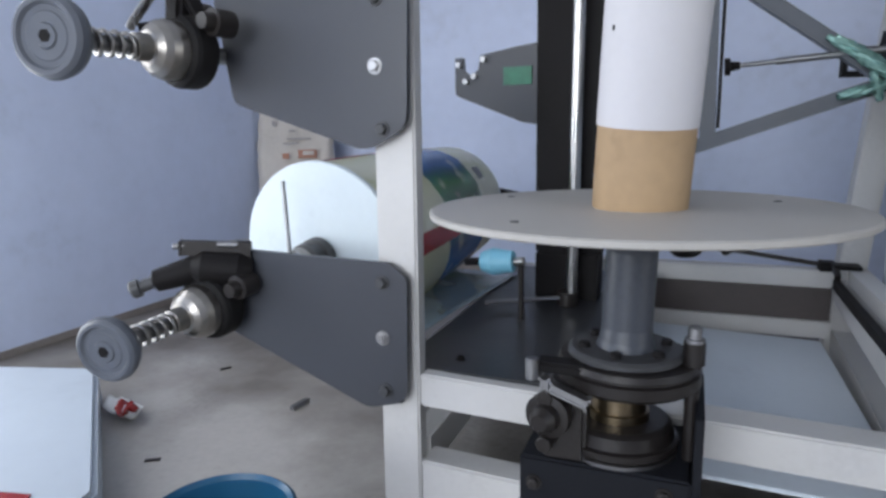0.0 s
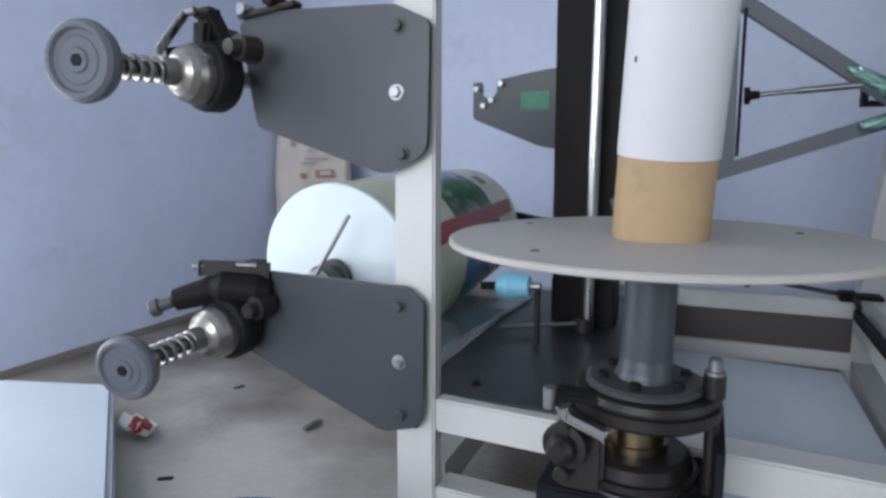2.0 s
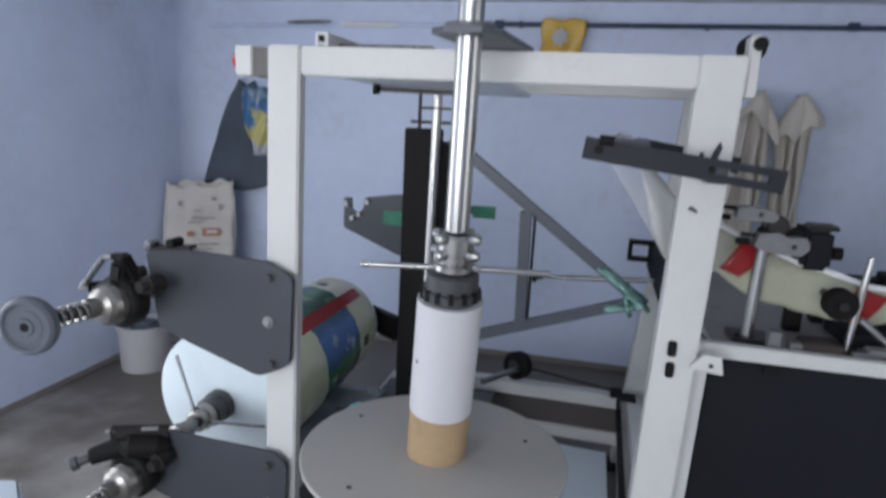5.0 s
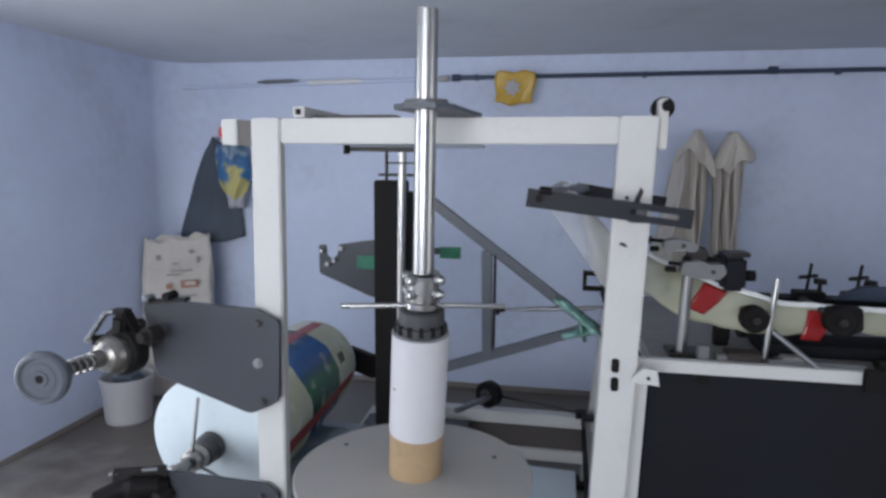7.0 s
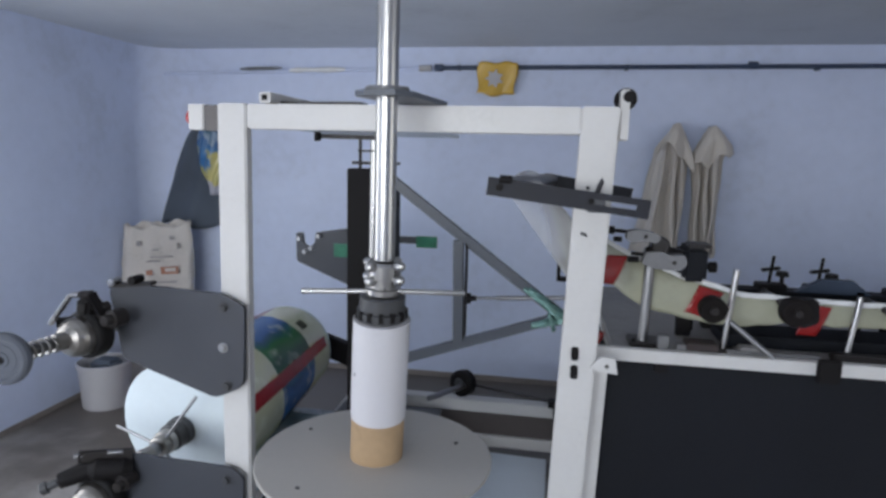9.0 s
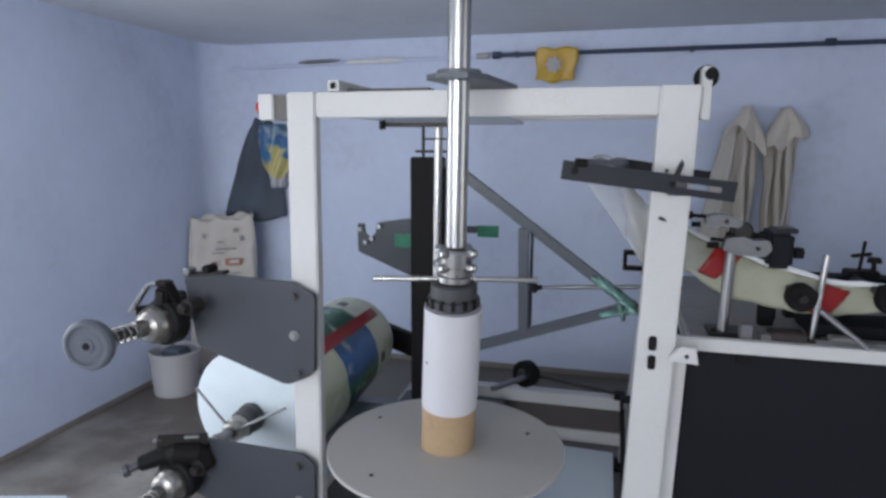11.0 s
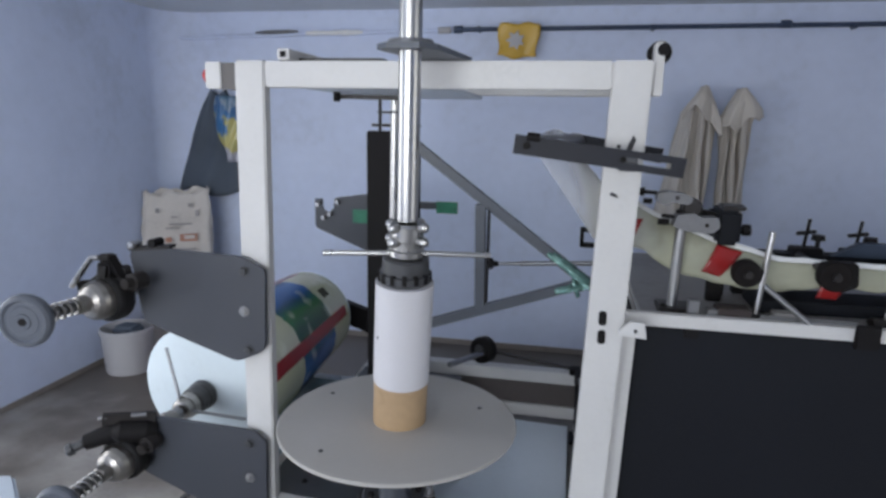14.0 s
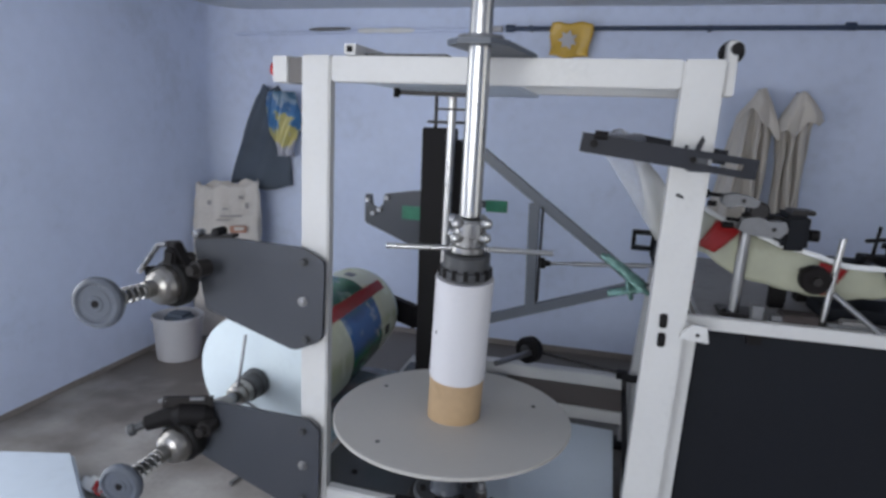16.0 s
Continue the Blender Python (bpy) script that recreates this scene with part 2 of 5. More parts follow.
def film_shift(m):
    """Whitens the cream print towards the roller end: sheen put into the colour."""
    t = m.node_tree
    b = t.nodes["Principled BSDF"]
    old = b.inputs["Base Color"].links[0].from_socket
    co = t.nodes.new("ShaderNodeTexCoord")
    sep = t.nodes.new("ShaderNodeSeparateXYZ")
    t.links.new(co.outputs["Object"], sep.inputs[0])
    mr = t.nodes.new("ShaderNodeMapRange")
    mr.inputs["From Min"].default_value, mr.inputs["From Max"].default_value = 0.50, 0.74
    t.links.new(sep.outputs[0], mr.inputs[0])
    mx = t.nodes.new("ShaderNodeMix")
    mx.data_type = "RGBA"
    t.links.new(mr.outputs[0], mx.inputs[0])
    mx.inputs[6].default_value = (0.86, 0.86, 0.87, 1)
    t.links.new(old, mx.inputs[7])
    t.links.new(mx.outputs[2], b.inputs["Base Color"])
    ends = []
    for axis, lo, hi, most in ((0, 0.52, 0.66, 0.97), (1, 1.06, 1.20, 0.96)):
        al = t.nodes.new("ShaderNodeMapRange")
        al.inputs["From Min"].default_value, al.inputs["From Max"].default_value = lo, hi
        al.inputs["To Min"].default_value, al.inputs["To Max"].default_value = 0.22, most
        t.links.new(sep.outputs[axis], al.inputs[0])
        ends.append(al.outputs[0])
    mx2 = t.nodes.new("ShaderNodeMath")
    mx2.operation = "MAXIMUM"
    t.links.new(ends[0], mx2.inputs[0])
    t.links.new(ends[1], mx2.inputs[1])
    t.links.new(mx2.outputs[0], b.inputs["Alpha"])


film_shift(CREAMF)


def clear_film_material():
    m = bpy.data.materials.new("clear_printed_web")
    m.use_nodes = True
    t = m.node_tree
    b = t.nodes["Principled BSDF"]
    n = t.nodes.new("ShaderNodeTexNoise")
    n.inputs["Scale"].default_value = 6
    co = t.nodes.new("ShaderNodeTexCoord")
    t.links.new(co.outputs["Object"], n.inputs[0])
    r = t.nodes.new("ShaderNodeValToRGB")
    r.color_ramp.elements[0].position, r.color_ramp.elements[0].color = 0.38, (0.16, 0.25, 0.30, 1)
    r.color_ramp.elements[1].position, r.color_ramp.elements[1].color = 0.66, (0.36, 0.40, 0.42, 1)
    t.links.new(n.outputs[0], r.inputs[0])
    t.links.new(r.outputs[0], b.inputs["Base Color"])
    b.inputs["Roughness"].default_value = 0.15
    b.inputs["Alpha"].default_value = 0.72
    return m


WEB = clear_film_material()


# ---------------------------------------------------------------- mesh helpers
def chain(ob):
    m = ob.matrix_basis.copy()
    while ob.parent:
        ob = ob.parent
        m = ob.matrix_basis @ m
    return m


def thing(name, x, y, z, label, category, group="", kind=""):
    e = new(name)
    e.empty_display_size = 0.05
    e.matrix_basis = pose(x, y, z)
    return tagged(e, label, category, group, kind)


def part(name, bm, material, parent, label="", local=False):
    """Links a bmesh, drawn in world space (or in the thing's own), as one mesh under its thing or part."""
    me = bpy.data.meshes.new(name)
    bmesh.ops.recalc_face_normals(bm, faces=bm.faces)
    bm.to_mesh(me)
    bm.free()
    me.materials.append(material)
    ob = new(name, me)
    ob.parent = parent
    if parent and not local:
        me.transform(chain(parent).inverted())
    if label:
        ob["label"] = label
    return ob


def solo(name, bm, material, label, category, group="", kind=""):
    return tagged(part(name, bm, material, None), label, category, group, kind)


def B():
    return bmesh.new()


def box(bm, x0, x1, y0, y1, z0, z1, bev=0.0, m=None):
    g = bmesh.ops.create_cube(bm, size=1)
    vs = g["verts"]
    for v in vs:
        v.co = Vector(((x0 + x1) / 2 + v.co.x * (x1 - x0), (y0 + y1) / 2 + v.co.y * (y1 - y0), (z0 + z1) / 2 + v.co.z * (z1 - z0)))
        if m:
            v.co = m @ v.co
    if bev:
        es = {e for v in vs for e in v.link_edges}
        bmesh.ops.bevel(bm, geom=list(es), offset=bev, segments=2, affect="EDGES")
    return bm


def frame_of(p0, p1):
    d = Vector(p1) - Vector(p0)
    return Matrix.Translation(p0) @ d.to_track_quat("Z", "Y").to_matrix().to_4x4(), d.length


def lathe(bm, p0, p1, profile, seg=32):
    """Turns profile, pairs of (share of the way from p0 to p1 in metres, radius), round the axis."""
    m, _ = frame_of(p0, p1)
    rings = []
    for h, r in profile:
        rings.append([bm.verts.new(m @ Vector((r * math.cos(2 * math.pi * i / seg), r * math.sin(2 * math.pi * i / seg), h))) for i in range(seg)])
    for a, b in zip(rings, rings[1:]):
        for i in range(seg):
            f = bm.faces.new((a[i], a[(i + 1) % seg], b[(i + 1) % seg], b[i]))
            f.smooth = True
    for ring in (rings[0], rings[-1]):
        bm.faces.new(ring)
    # hold the corners of the profile sharp
    for ring in rings:
        for i in range(seg):
            e = bm.edges.get((ring[i], ring[(i + 1) % seg]))
            if e:
                e.smooth = False
    return bm


def rod(bm, p0, p1, r, seg=20, r2=None):
    L = (Vector(p1) - Vector(p0)).length
    r2 = r if r2 is None else r2
    c = min(0.12 * r, 0.003, L * 0.2)
    return lathe(bm, p0, p1, [(0, r - c), (c, r), (L - c, r2), (L, r2 - c)], seg)


def bar(bm, p0, p1, w, d, up=(0, 1, 0), bev=0.002):
    """A straight bar of section w x d from p0 to p1; d lies along up."""
    p0, p1 = Vector(p0), Vector(p1)
    z = (p1 - p0).normalized()
    y = Vector(up) - z * z.dot(Vector(up))
    y.normalize()
    x = y.cross(z)
    m = Matrix.Translation(p0) @ Matrix((x, y, z)).transposed().to_4x4()
    return box(bm, -w / 2, w / 2, -d / 2, d / 2, 0, (p1 - p0).length, bev, m)


def prism(bm, poly, y0, y1, bev=0.0015):
    """A plate: an outline in x, z with thickness from y0 to y1."""
    a = [bm.verts.new((x, y0, z)) for x, z in poly]
    b = [bm.verts.new((x, y1, z)) for x, z in poly]
    n = len(poly)
    bm.faces.new(a)
    bm.faces.new(list(reversed(b)))
    for i in range(n):
        bm.faces.new((a[i], b[i], b[(i + 1) % n], a[(i + 1) % n]))
    if bev:
        es = [bm.edges.get((a[i], a[(i + 1) % n])) for i in range(n)]
        bmesh.ops.bevel(bm, geom=[e for e in es if e], offset=bev, segments=2, affect="EDGES")
    return bm


def rounded(poly, r, seg=5):
    """The outline with its corners rounded, r one radius or one a corner."""
    out = []
    n = len(poly)
    for i in range(n):
        ri = r[i] if isinstance(r, (list, tuple)) else r
        p, a, b = Vector(poly[i]), Vector(poly[i - 1]), Vector(poly[(i + 1) % n])
        if ri <= 0:
            out.append(tuple(p))
            continue
        u, v = (a - p).normalized(), (b - p).normalized()
        half = math.acos(max(-1, min(1, u.dot(v)))) / 2
        k = min(ri / math.tan(half), (a - p).length * 0.45, (b - p).length * 0.45)
        p0, p1 = p + u * k, p + v * k
        for j in range(seg + 1):
            s = j / seg
            out.append(tuple(p0 * (1 - s) ** 2 + p * 2 * s * (1 - s) + p1 * s ** 2))
    return out


def hexbolt(bm, x, y, z, r=0.011, h=0.009, axis=(0, -1, 0)):
    a = Vector((x, y, z))
    d = Vector(axis)
    lathe(bm, a, a + d * 0.002, [(0, r * 1.35), (0.002, r * 1.35)], 18)
    lathe(bm, a + d * 0.002, a + d * (0.002 + h), [(0, r), (h * 0.75, r), (h, r * 0.8)], 6)
    return bm


def wire(name, pts, r, material, parent=None, tag=None):
    c = bpy.data.curves.new(name, "CURVE")
    c.dimensions, c.bevel_depth, c.bevel_resolution = "3D", r, 3
    s = c.splines.new("BEZIER")
    s.bezier_points.add(len(pts) - 1)
    for bp, p in zip(s.bezier_points, pts):
        bp.co = p
        bp.handle_left_type = bp.handle_right_type = "AUTO"
    c.materials.append(material)
    ob = new(name, c)
    if parent:
        c.transform(chain(parent).inverted())
        ob.parent = parent
    if tag:
        tagged(ob, *tag)
    return ob


def cloth(bm, f, nu, nv, thick=0.004):
    """A closed sheet over f(u, v), u and v from 0 to 1, with a little thickness."""
    g = [[bm.verts.new(f(i / nu, j / nv)) for j in range(nv + 1)] for i in range(nu + 1)]
    for i in range(nu):
        for j in range(nv):
            bm.faces.new((g[i][j], g[i + 1][j], g[i + 1][j + 1], g[i][j + 1])).smooth = True
    bm.normal_update()
    bmesh.ops.solidify(bm, geom=bm.faces[:], thickness=thick)
    return bm


# ---------------------------------------------------------------- the room
XL, XR, YB, YF, ZC = -2.08, 3.60, 3.32, -2.60, 2.19


def room():
    solo("floor", box(B(), XL - 0.2, XR + 0.2, YF - 0.2, YB + 0.2, FLOOR - 0.12, FLOOR), FLOORM, "worn grey cement floor with dust and stains, browner towards the back", "floor", kind="structure")
    solo("ceiling", box(B(), XL - 0.2, XR + 0.2, YF - 0.2, YB + 0.2, ZC, ZC + 0.12), CEIL, "plain pale grey plastered ceiling", "ceiling", kind="structure")
    bm = B()
    box(bm, XL - 0.2, XL, YF, 0.08, FLOOR, ZC)
    box(bm, XL - 0.2, XL, 1.16, YB, FLOOR, ZC)
    box(bm, XL - 0.2, XL, 0.08, 1.16, 2.03, ZC)
    solo("wall_west", bm, WALL, "lavender-blue distempered plaster wall with an open doorway", "wall", kind="structure")
    solo("wall_north", box(B(), XL - 0.2, XR + 0.2, YB, YB + 0.2, FLOOR, ZC), WALL, "lavender-blue distempered plaster wall with a conduit", "wall", kind="structure")
    bm = B()
    rc, n = 0.22, 14
    ring = [(XL, YB), (XL, YB - rc)] + [(XL + rc - rc * math.cos(a), YB - rc + rc * math.sin(a)) for a in (math.pi / 2 * i / n for i in range(1, n))] + [(XL + rc, YB)]
    lo = [bm.verts.new((x, y, FLOOR)) for x, y in ring]
    hi = [bm.verts.new((x, y, ZC)) for x, y in ring]
    for i in range(1, len(ring) - 1):
        bm.faces.new((lo[i], lo[i + 1], hi[i + 1], hi[i])).smooth = True
    solo("wall_corner", bm, WALL, "rounded lavender-blue plaster corner between the walls", "wall", kind="structure")
    bm = B()
    box(bm, XL - 0.2, -1.70, YF - 0.2, YF, FLOOR, ZC)
    box(bm, 0.70, XR + 0.2, YF - 0.2, YF, FLOOR, ZC)
    box(bm, -1.70, 0.70, YF - 0.2, YF, FLOOR, 0.85)
    box(bm, -1.70, 0.70, YF - 0.2, YF, 2.05, ZC)
    solo("wall_south", bm, WALL, "lavender-blue plaster wall with a window opening", "wall", kind="structure")
    bm = B()
    box(bm, XR, XR + 0.2, YF, -1.15, FLOOR, ZC)
    box(bm, XR, XR + 0.2, 0.75, YB, FLOOR, ZC)
    box(bm, XR, XR + 0.2, -1.15, 0.75, 2.0, ZC)
    solo("wall_east", bm, WALL, "lavender-blue plaster wall with an open doorway", "wall", kind="structure")
    solo("baseboard_north", box(B(), XL + 0.18, XR, YB - 0.010, YB, FLOOR, FLOOR + 0.035, 0.003), SKIRT, "cement skirting at the foot of the wall", "skirting", kind="structure")
    solo("baseboard_west", box(B(), XL, XL + 0.008, 1.16, YB - 0.18, FLOOR, FLOOR + 0.03, 0.003), SKIRT, "stained cement skirting at the foot of the wall", "skirting", kind="structure")


room()


# ---------------------------------------------------------------- winding machine frame
YP = 1.05          # front face of the front posts
YR = 2.18          # front face of the rear posts


def leaning_post(x_top, x_bot, w, y0, d, z0, z1):
    bm = B()
    box(bm, -w / 2, w / 2, y0, y0 + d, z0, z1, 0.004)
    for v in bm.verts:
        s = (v.co.z - z0) / (z1 - z0)
        v.co.x += x_bot + (x_top - x_bot) * s
    return bm


def sag(bm, x0, k):
    """Lowers one end of a rail that does not lie quite level."""
    for v in bm.verts:
        v.co.z -= k * (v.co.x - x0)
    return bm


def machine():
    f = thing("winding_machine", 0.11, 1.6, FLOOR, "cream-painted square-tube frame of a film winding machine", "machine")
    ZT = 1.678
    part("post", leaning_post(-0.317, -0.332, 0.081, YP, 0.036, FLOOR + 0.03, ZT), CREAM, f, "cream front post with bolted bracket plates")
    right = part("post", leaning_post(0.627, 0.573, 0.088, YP, 0.055, FLOOR + 0.03, ZT), CREAM, f, "cream front post with chipped paint and black slots")
    part("post", leaning_post(-0.285, -0.30, 0.06, YR, 0.075, FLOOR + 0.03, 1.20), CREAM, f)
    part("post", leaning_post(0.745, 0.615, 0.075, YR, 0.075, FLOOR + 0.03, 1.70), CREAM, f)
    part("top_beam", box(B(), -0.276, 0.5825, YP + 0.002, YP + 0.050, 1.612, ZT - 0.001, 0.004), CREAM, f)
    part("top_beam", box(B(), -0.10, 0.706, YR + 0.002, YR + 0.06, 1.648, 1.699, 0.004), CREAM, f)
    part("side_beam", bar(B(), (0.635, YP + 0.076, 1.646), (0.742, YR - 0.002, 1.670), 0.055, 0.055, (0, 0, 1), 0.004), CREAM, f)
    part("side_beam", bar(B(), (-0.03, YP + 0.074, 1.655), (-0.06, YR - 0.002, 1.672), 0.04, 0.03, (0, 0, 1), 0.004), CREAM, f)
    # lower framework
    part("front_rail", sag(box(B(), -0.288, 0.539, YP + 0.002, YP + 0.075, 0.378, 0.444, 0.004), -0.035, 0.031), CREAM, f)
    part("bottom_rail", sag(box(B(), -0.290, 0.532, YP + 0.002, YP + 0.07, 0.180, 0.272, 0.004), -0.29, 0.036), CREAM, f)
    part("rear_rail", box(B(), -0.30, 0.595, YR - 0.03, YR + 0.03, 0.422, 0.476, 0.004), CREAM, f)
    part("rear_rail", box(B(), -0.30, 0.590, YR - 0.03, YR + 0.03, 0.262, 0.315, 0.004), CREAM, f)
    for x, x2 in ((-0.329, -0.342), (0.585, 0.63)):
        part("side_rail", bar(B(), (x, YP + 0.076, 0.410), (x2, YR - 0.001, 0.410), 0.06, 0.066, (0, 0, 1), 0.004), CREAM, f)
        part("side_rail", bar(B(), (x, YP + 0.076, 0.25), (x2, YR - 0.001, 0.25), 0.06, 0.066, (0, 0, 1), 0.004), CREAM, f)
    for x, y in ((-0.333, YP + 0.035), (0.574, YP + 0.035), (-0.345, YR + 0.035), (0.615, YR + 0.035)):
        bm = B()
        box(bm, x - 0.055, x + 0.055, y - 0.055, y + 0.055, FLOOR, FLOOR + 0.012, 0.003)
        rod(bm, (x, y, FLOOR + 0.012), (x, y, FLOOR + 0.05), 0.012)
        part("levelling_foot", bm, BLACK, f)
    # plates lying on the lower framework
    part("base_plate", box(B(), -0.355, 0.09, YP + 0.03, YR - 0.10, 0.4445, 0.4525, 0.002), BPLATE, f, "black steel base plate with bolts and dust")
    part("base_panel", sag(box(B(), 0.0, 0.548, YP + 0.0755, 2.03, 0.300, 0.308, 0.002), 0.02, 0.031), PANELW, f, "pale blue-white sheet panel low in the frame")
    part("back_panel", box(B(), -0.30, 0.590, YR - 0.012, YR - 0.004, 0.3155, 0.4215, 0.001), BROWNP, f, "dark brown sheet between the rear rails")
    for x, y in ((-0.24, YP + 0.10), (-0.02, YP + 0.10), (-0.24, YP + 0.9), (-0.02, YP + 0.9)):
        part("bolt", hexbolt(B(), x, y, 0.4525, 0.007, 0.006, (0, 0, 1)), BLACK, f)
    # slots, holes, chipped paint on the right post
    for z in (1.070, 1.022):
        bm = B()
        prism(bm, rounded([(0.587, z - 0.018), (0.606, z - 0.018), (0.606, z + 0.018), (0.587, z + 0.018)], 0.0105, 7), YP - 0.003, YP + 0.001, 0)
        part("slot", bm, BLACK, right)
    bm = B()
    prism(bm, [(0.617, 1.455), (0.630, 1.462), (0.643, 1.500), (0.637, 1.512), (0.627, 1.492), (0.622, 1.476)], YP - 0.0025, YP + 0.001, 0)
    part("paint_chip", bm, INK, right, "chipped black patch in the cream paint")
    bm = B()
    prism(bm, [(0.600, 1.482), (0.609, 1.480), (0.610, 1.488), (0.602, 1.490)], YP - 0.0025, YP + 0.001, 0)
    part("paint_chip", bm, INK, right, "chipped black patch in the cream paint")
    bm = B()
    prism(bm, [(0.592, 1.372), (0.612, 1.365), (0.608, 1.374), (0.596, 1.379)], YP - 0.0025, YP + 0.001, 0)
    part("paint_chip", bm, INK, right, "chipped black patch in the cream paint")
    hole = B()
    lathe(hole, (-0.330, YP - 0.0025, 0.398), (-0.330, YP + 0.002, 0.398), [(0, 0.011), (0.004, 0.011)], 20)
    part("bolt_hole", hole, BLACK, f)
    # stub with a red knob at the top left corner
    stub = part("stub", box(B(), -0.450, -0.405, YP + 0.014, YP + 0.08, 1.608, 1.676, 0.003), CREAM, f)
    part("joint_band", box(B(), -0.405, -0.356, YP + 0.018, YP + 0.072, 1.606, 1.674, 0.002), mat("grey_band", (0.12, 0.11, 0.105), 0.5), stub)
    part("red_knob", lathe(B(), (-0.450, YP + 0.045, 1.642), (-0.468, YP + 0.045, 1.642), [(0, 0.016), (0.004, 0.02), (0.012, 0.02), (0.018, 0.013)], 24), RED, stub, "red plastic knob")
    # pulley bracket on the top right
    br = part("pulley_bracket", box(B(), 0.672, 0.694, YP + 0.02, YP + 0.07, 1.60, 1.72, 0.003), CREAM, f)
    part("pulley", lathe(B(), (0.689, YP + 0.072, 1.702), (0.689, YP + 0.112, 1.702), [(0, 0.025), (0.006, 0.027), (0.012, 0.021), (0.028, 0.021), (0.034, 0.027), (0.04, 0.025)], 32), BLACK, br, "black grooved pulley")
    part("pulley", lathe(B(), (0.689, YP + 0.018, 1.702), (0.689, YP + 0.006, 1.702), [(0, 0.013), (0.012, 0.013)], 24), BLACK, br)
    # tube and flat bar lying on the top
    bm = B()
    box(bm, -0.238, -0.206, YP - 0.002, YP + 0.30, 1.679, 1.706, 0.002)
    t = part("top_tube", bm, CREAM, f)
    part("tube_bore", box(B(), -0.2295, -0.2145, YP - 0.004, YP + 0.004, 1.685, 1.700), BLACK, t)
    part("top_strip", box(B(), -0.204, 0.02, YP + 0.05, YP + 0.12, 1.679, 1.688, 0.002), CAST, f)
    # bearing plate for the shaft
    bm = B()
    pts = [(0.085, 0.85), (0.115, 0.815), (0.185, 0.813), (0.215, 0.85), (0.245, 1.12), (0.13, 1.12)]
    a = [bm.verts.new((x, y, 1.6795)) for x, y in pts]
    b = [bm.verts.new((x, y, 1.691)) for x, y in pts]
    bm.faces.new(a), bm.faces.new(b)
    for i in range(len(pts)):
        bm.faces.new((a[i], a[(i + 1) % 6], b[(i + 1) % 6], b[i]))
    part("bearing_plate", bm, GREYL, f, "grey steel bearing plate that steadies the shaft")
    # top plate under the roof of the frame, with a lifting column under it
    part("top_plate", box(B(), -0.25, 0.17, YP + 0.08, 1.86, 1.618, 1.630, 0.002), PANELW, f)
    return f


FRAME = machine()


def column():
    c = thing("lift_column", -0.16, 1.69, 0.44, "tall black boxed lifting column hung from rods", "column")
    part("column_body", box(B(), -0.213, -0.105, 1.68, 1.78, 0.58, 1.50, 0.004), BLACK, c)
    part("column_cover", box(B(), -0.1045, -0.035, 1.695, 1.77, 0.58, 1.46, 0.003), BLACK, c)
    part("column_foot", box(B(), -0.213, -0.045, 1.68, 1.79, 0.4525, 0.58, 0.004), BLACK, c)
    for x in (-0.175, -0.120, -0.055):
        part("hanger_rod", rod(B(), (x, 1.72, 1.46), (x, 1.72, 1.618), 0.006), CAST, c)
    part("hanger_plate", box(B(), -0.20, -0.03, 1.70, 1.74, 1.515, 1.525, 0.001), CAST, c)
    part("top_bracket", bar(B(), (-0.215, 1.42, 1.606), (0.02, 1.44, 1.604), 0.014, 0.022, (0, 1, 0), 0.002), CAST, c)
    part("bracket_eye", rod(B(), (-0.215, 1.40, 1.590), (-0.215, 1.40, 1.618), 0.010), BLACK, c)
    part("rod_plate", box(B(), -0.140, -0.020, 1.575, 1.640, 1.560, 1.566, 0.001), CAST, c)
    part("guide_rod", rod(B(), (-0.102, 1.62, 0.4525), (-0.086, 1.60, 1.618), 0.0145, 24), STEEL, c, "bright steel guide rod")
    part("rod_clamp", rod(B(), (-0.112, 1.62, 0.4525), (-0.112, 1.62, 0.49), 0.028), CAST, c)
    part("lock_lever", rod(B(), (-0.115, 1.61, 0.476), (-0.30, 1.50, 0.476), 0.006), DULL, c, "thin steel locking lever")
    # triangular arm
    Y = 1.70
    arm = part("brace", bar(B(), (-0.06, Y, 1.470), (0.592, Y, 0.988), 0.034, 0.03), GREYL, c, "grey square-bar diagonal brace")
    part("brace", bar(B(), (-0.06, Y, 0.778), (0.592, Y, 1.004), 0.034, 0.03), GREYL, c)
    part("strut", bar(B(), (0.207, Y - 0.002, 0.880), (0.199, Y - 0.002, 1.255), 0.036, 0.034), GREYL, c)
    part("strut_edge", box(B(), 0.226, 0.233, Y - 0.02, Y + 0.012, 0.905, 1.246), BLACK, arm)
    tie = part("tie_rod", rod(B(), (0.237, Y - 0.01, 1.046), (0.612, Y - 0.01, 1.071), 0.0055), DULL, c)
    part("nut", lathe(B(), (0.237, Y - 0.01, 1.046), (0.270, Y - 0.01, 1.048), [(0, 0.02), (0.012, 0.02), (0.014, 0.011), (0.033, 0.009)], 12), BLACK, tie)
    part("sleeve", rod(B(), (0.345, Y - 0.01, 1.053), (0.590, Y - 0.01, 1.069), 0.008), DULL, tie)
    return c


column()


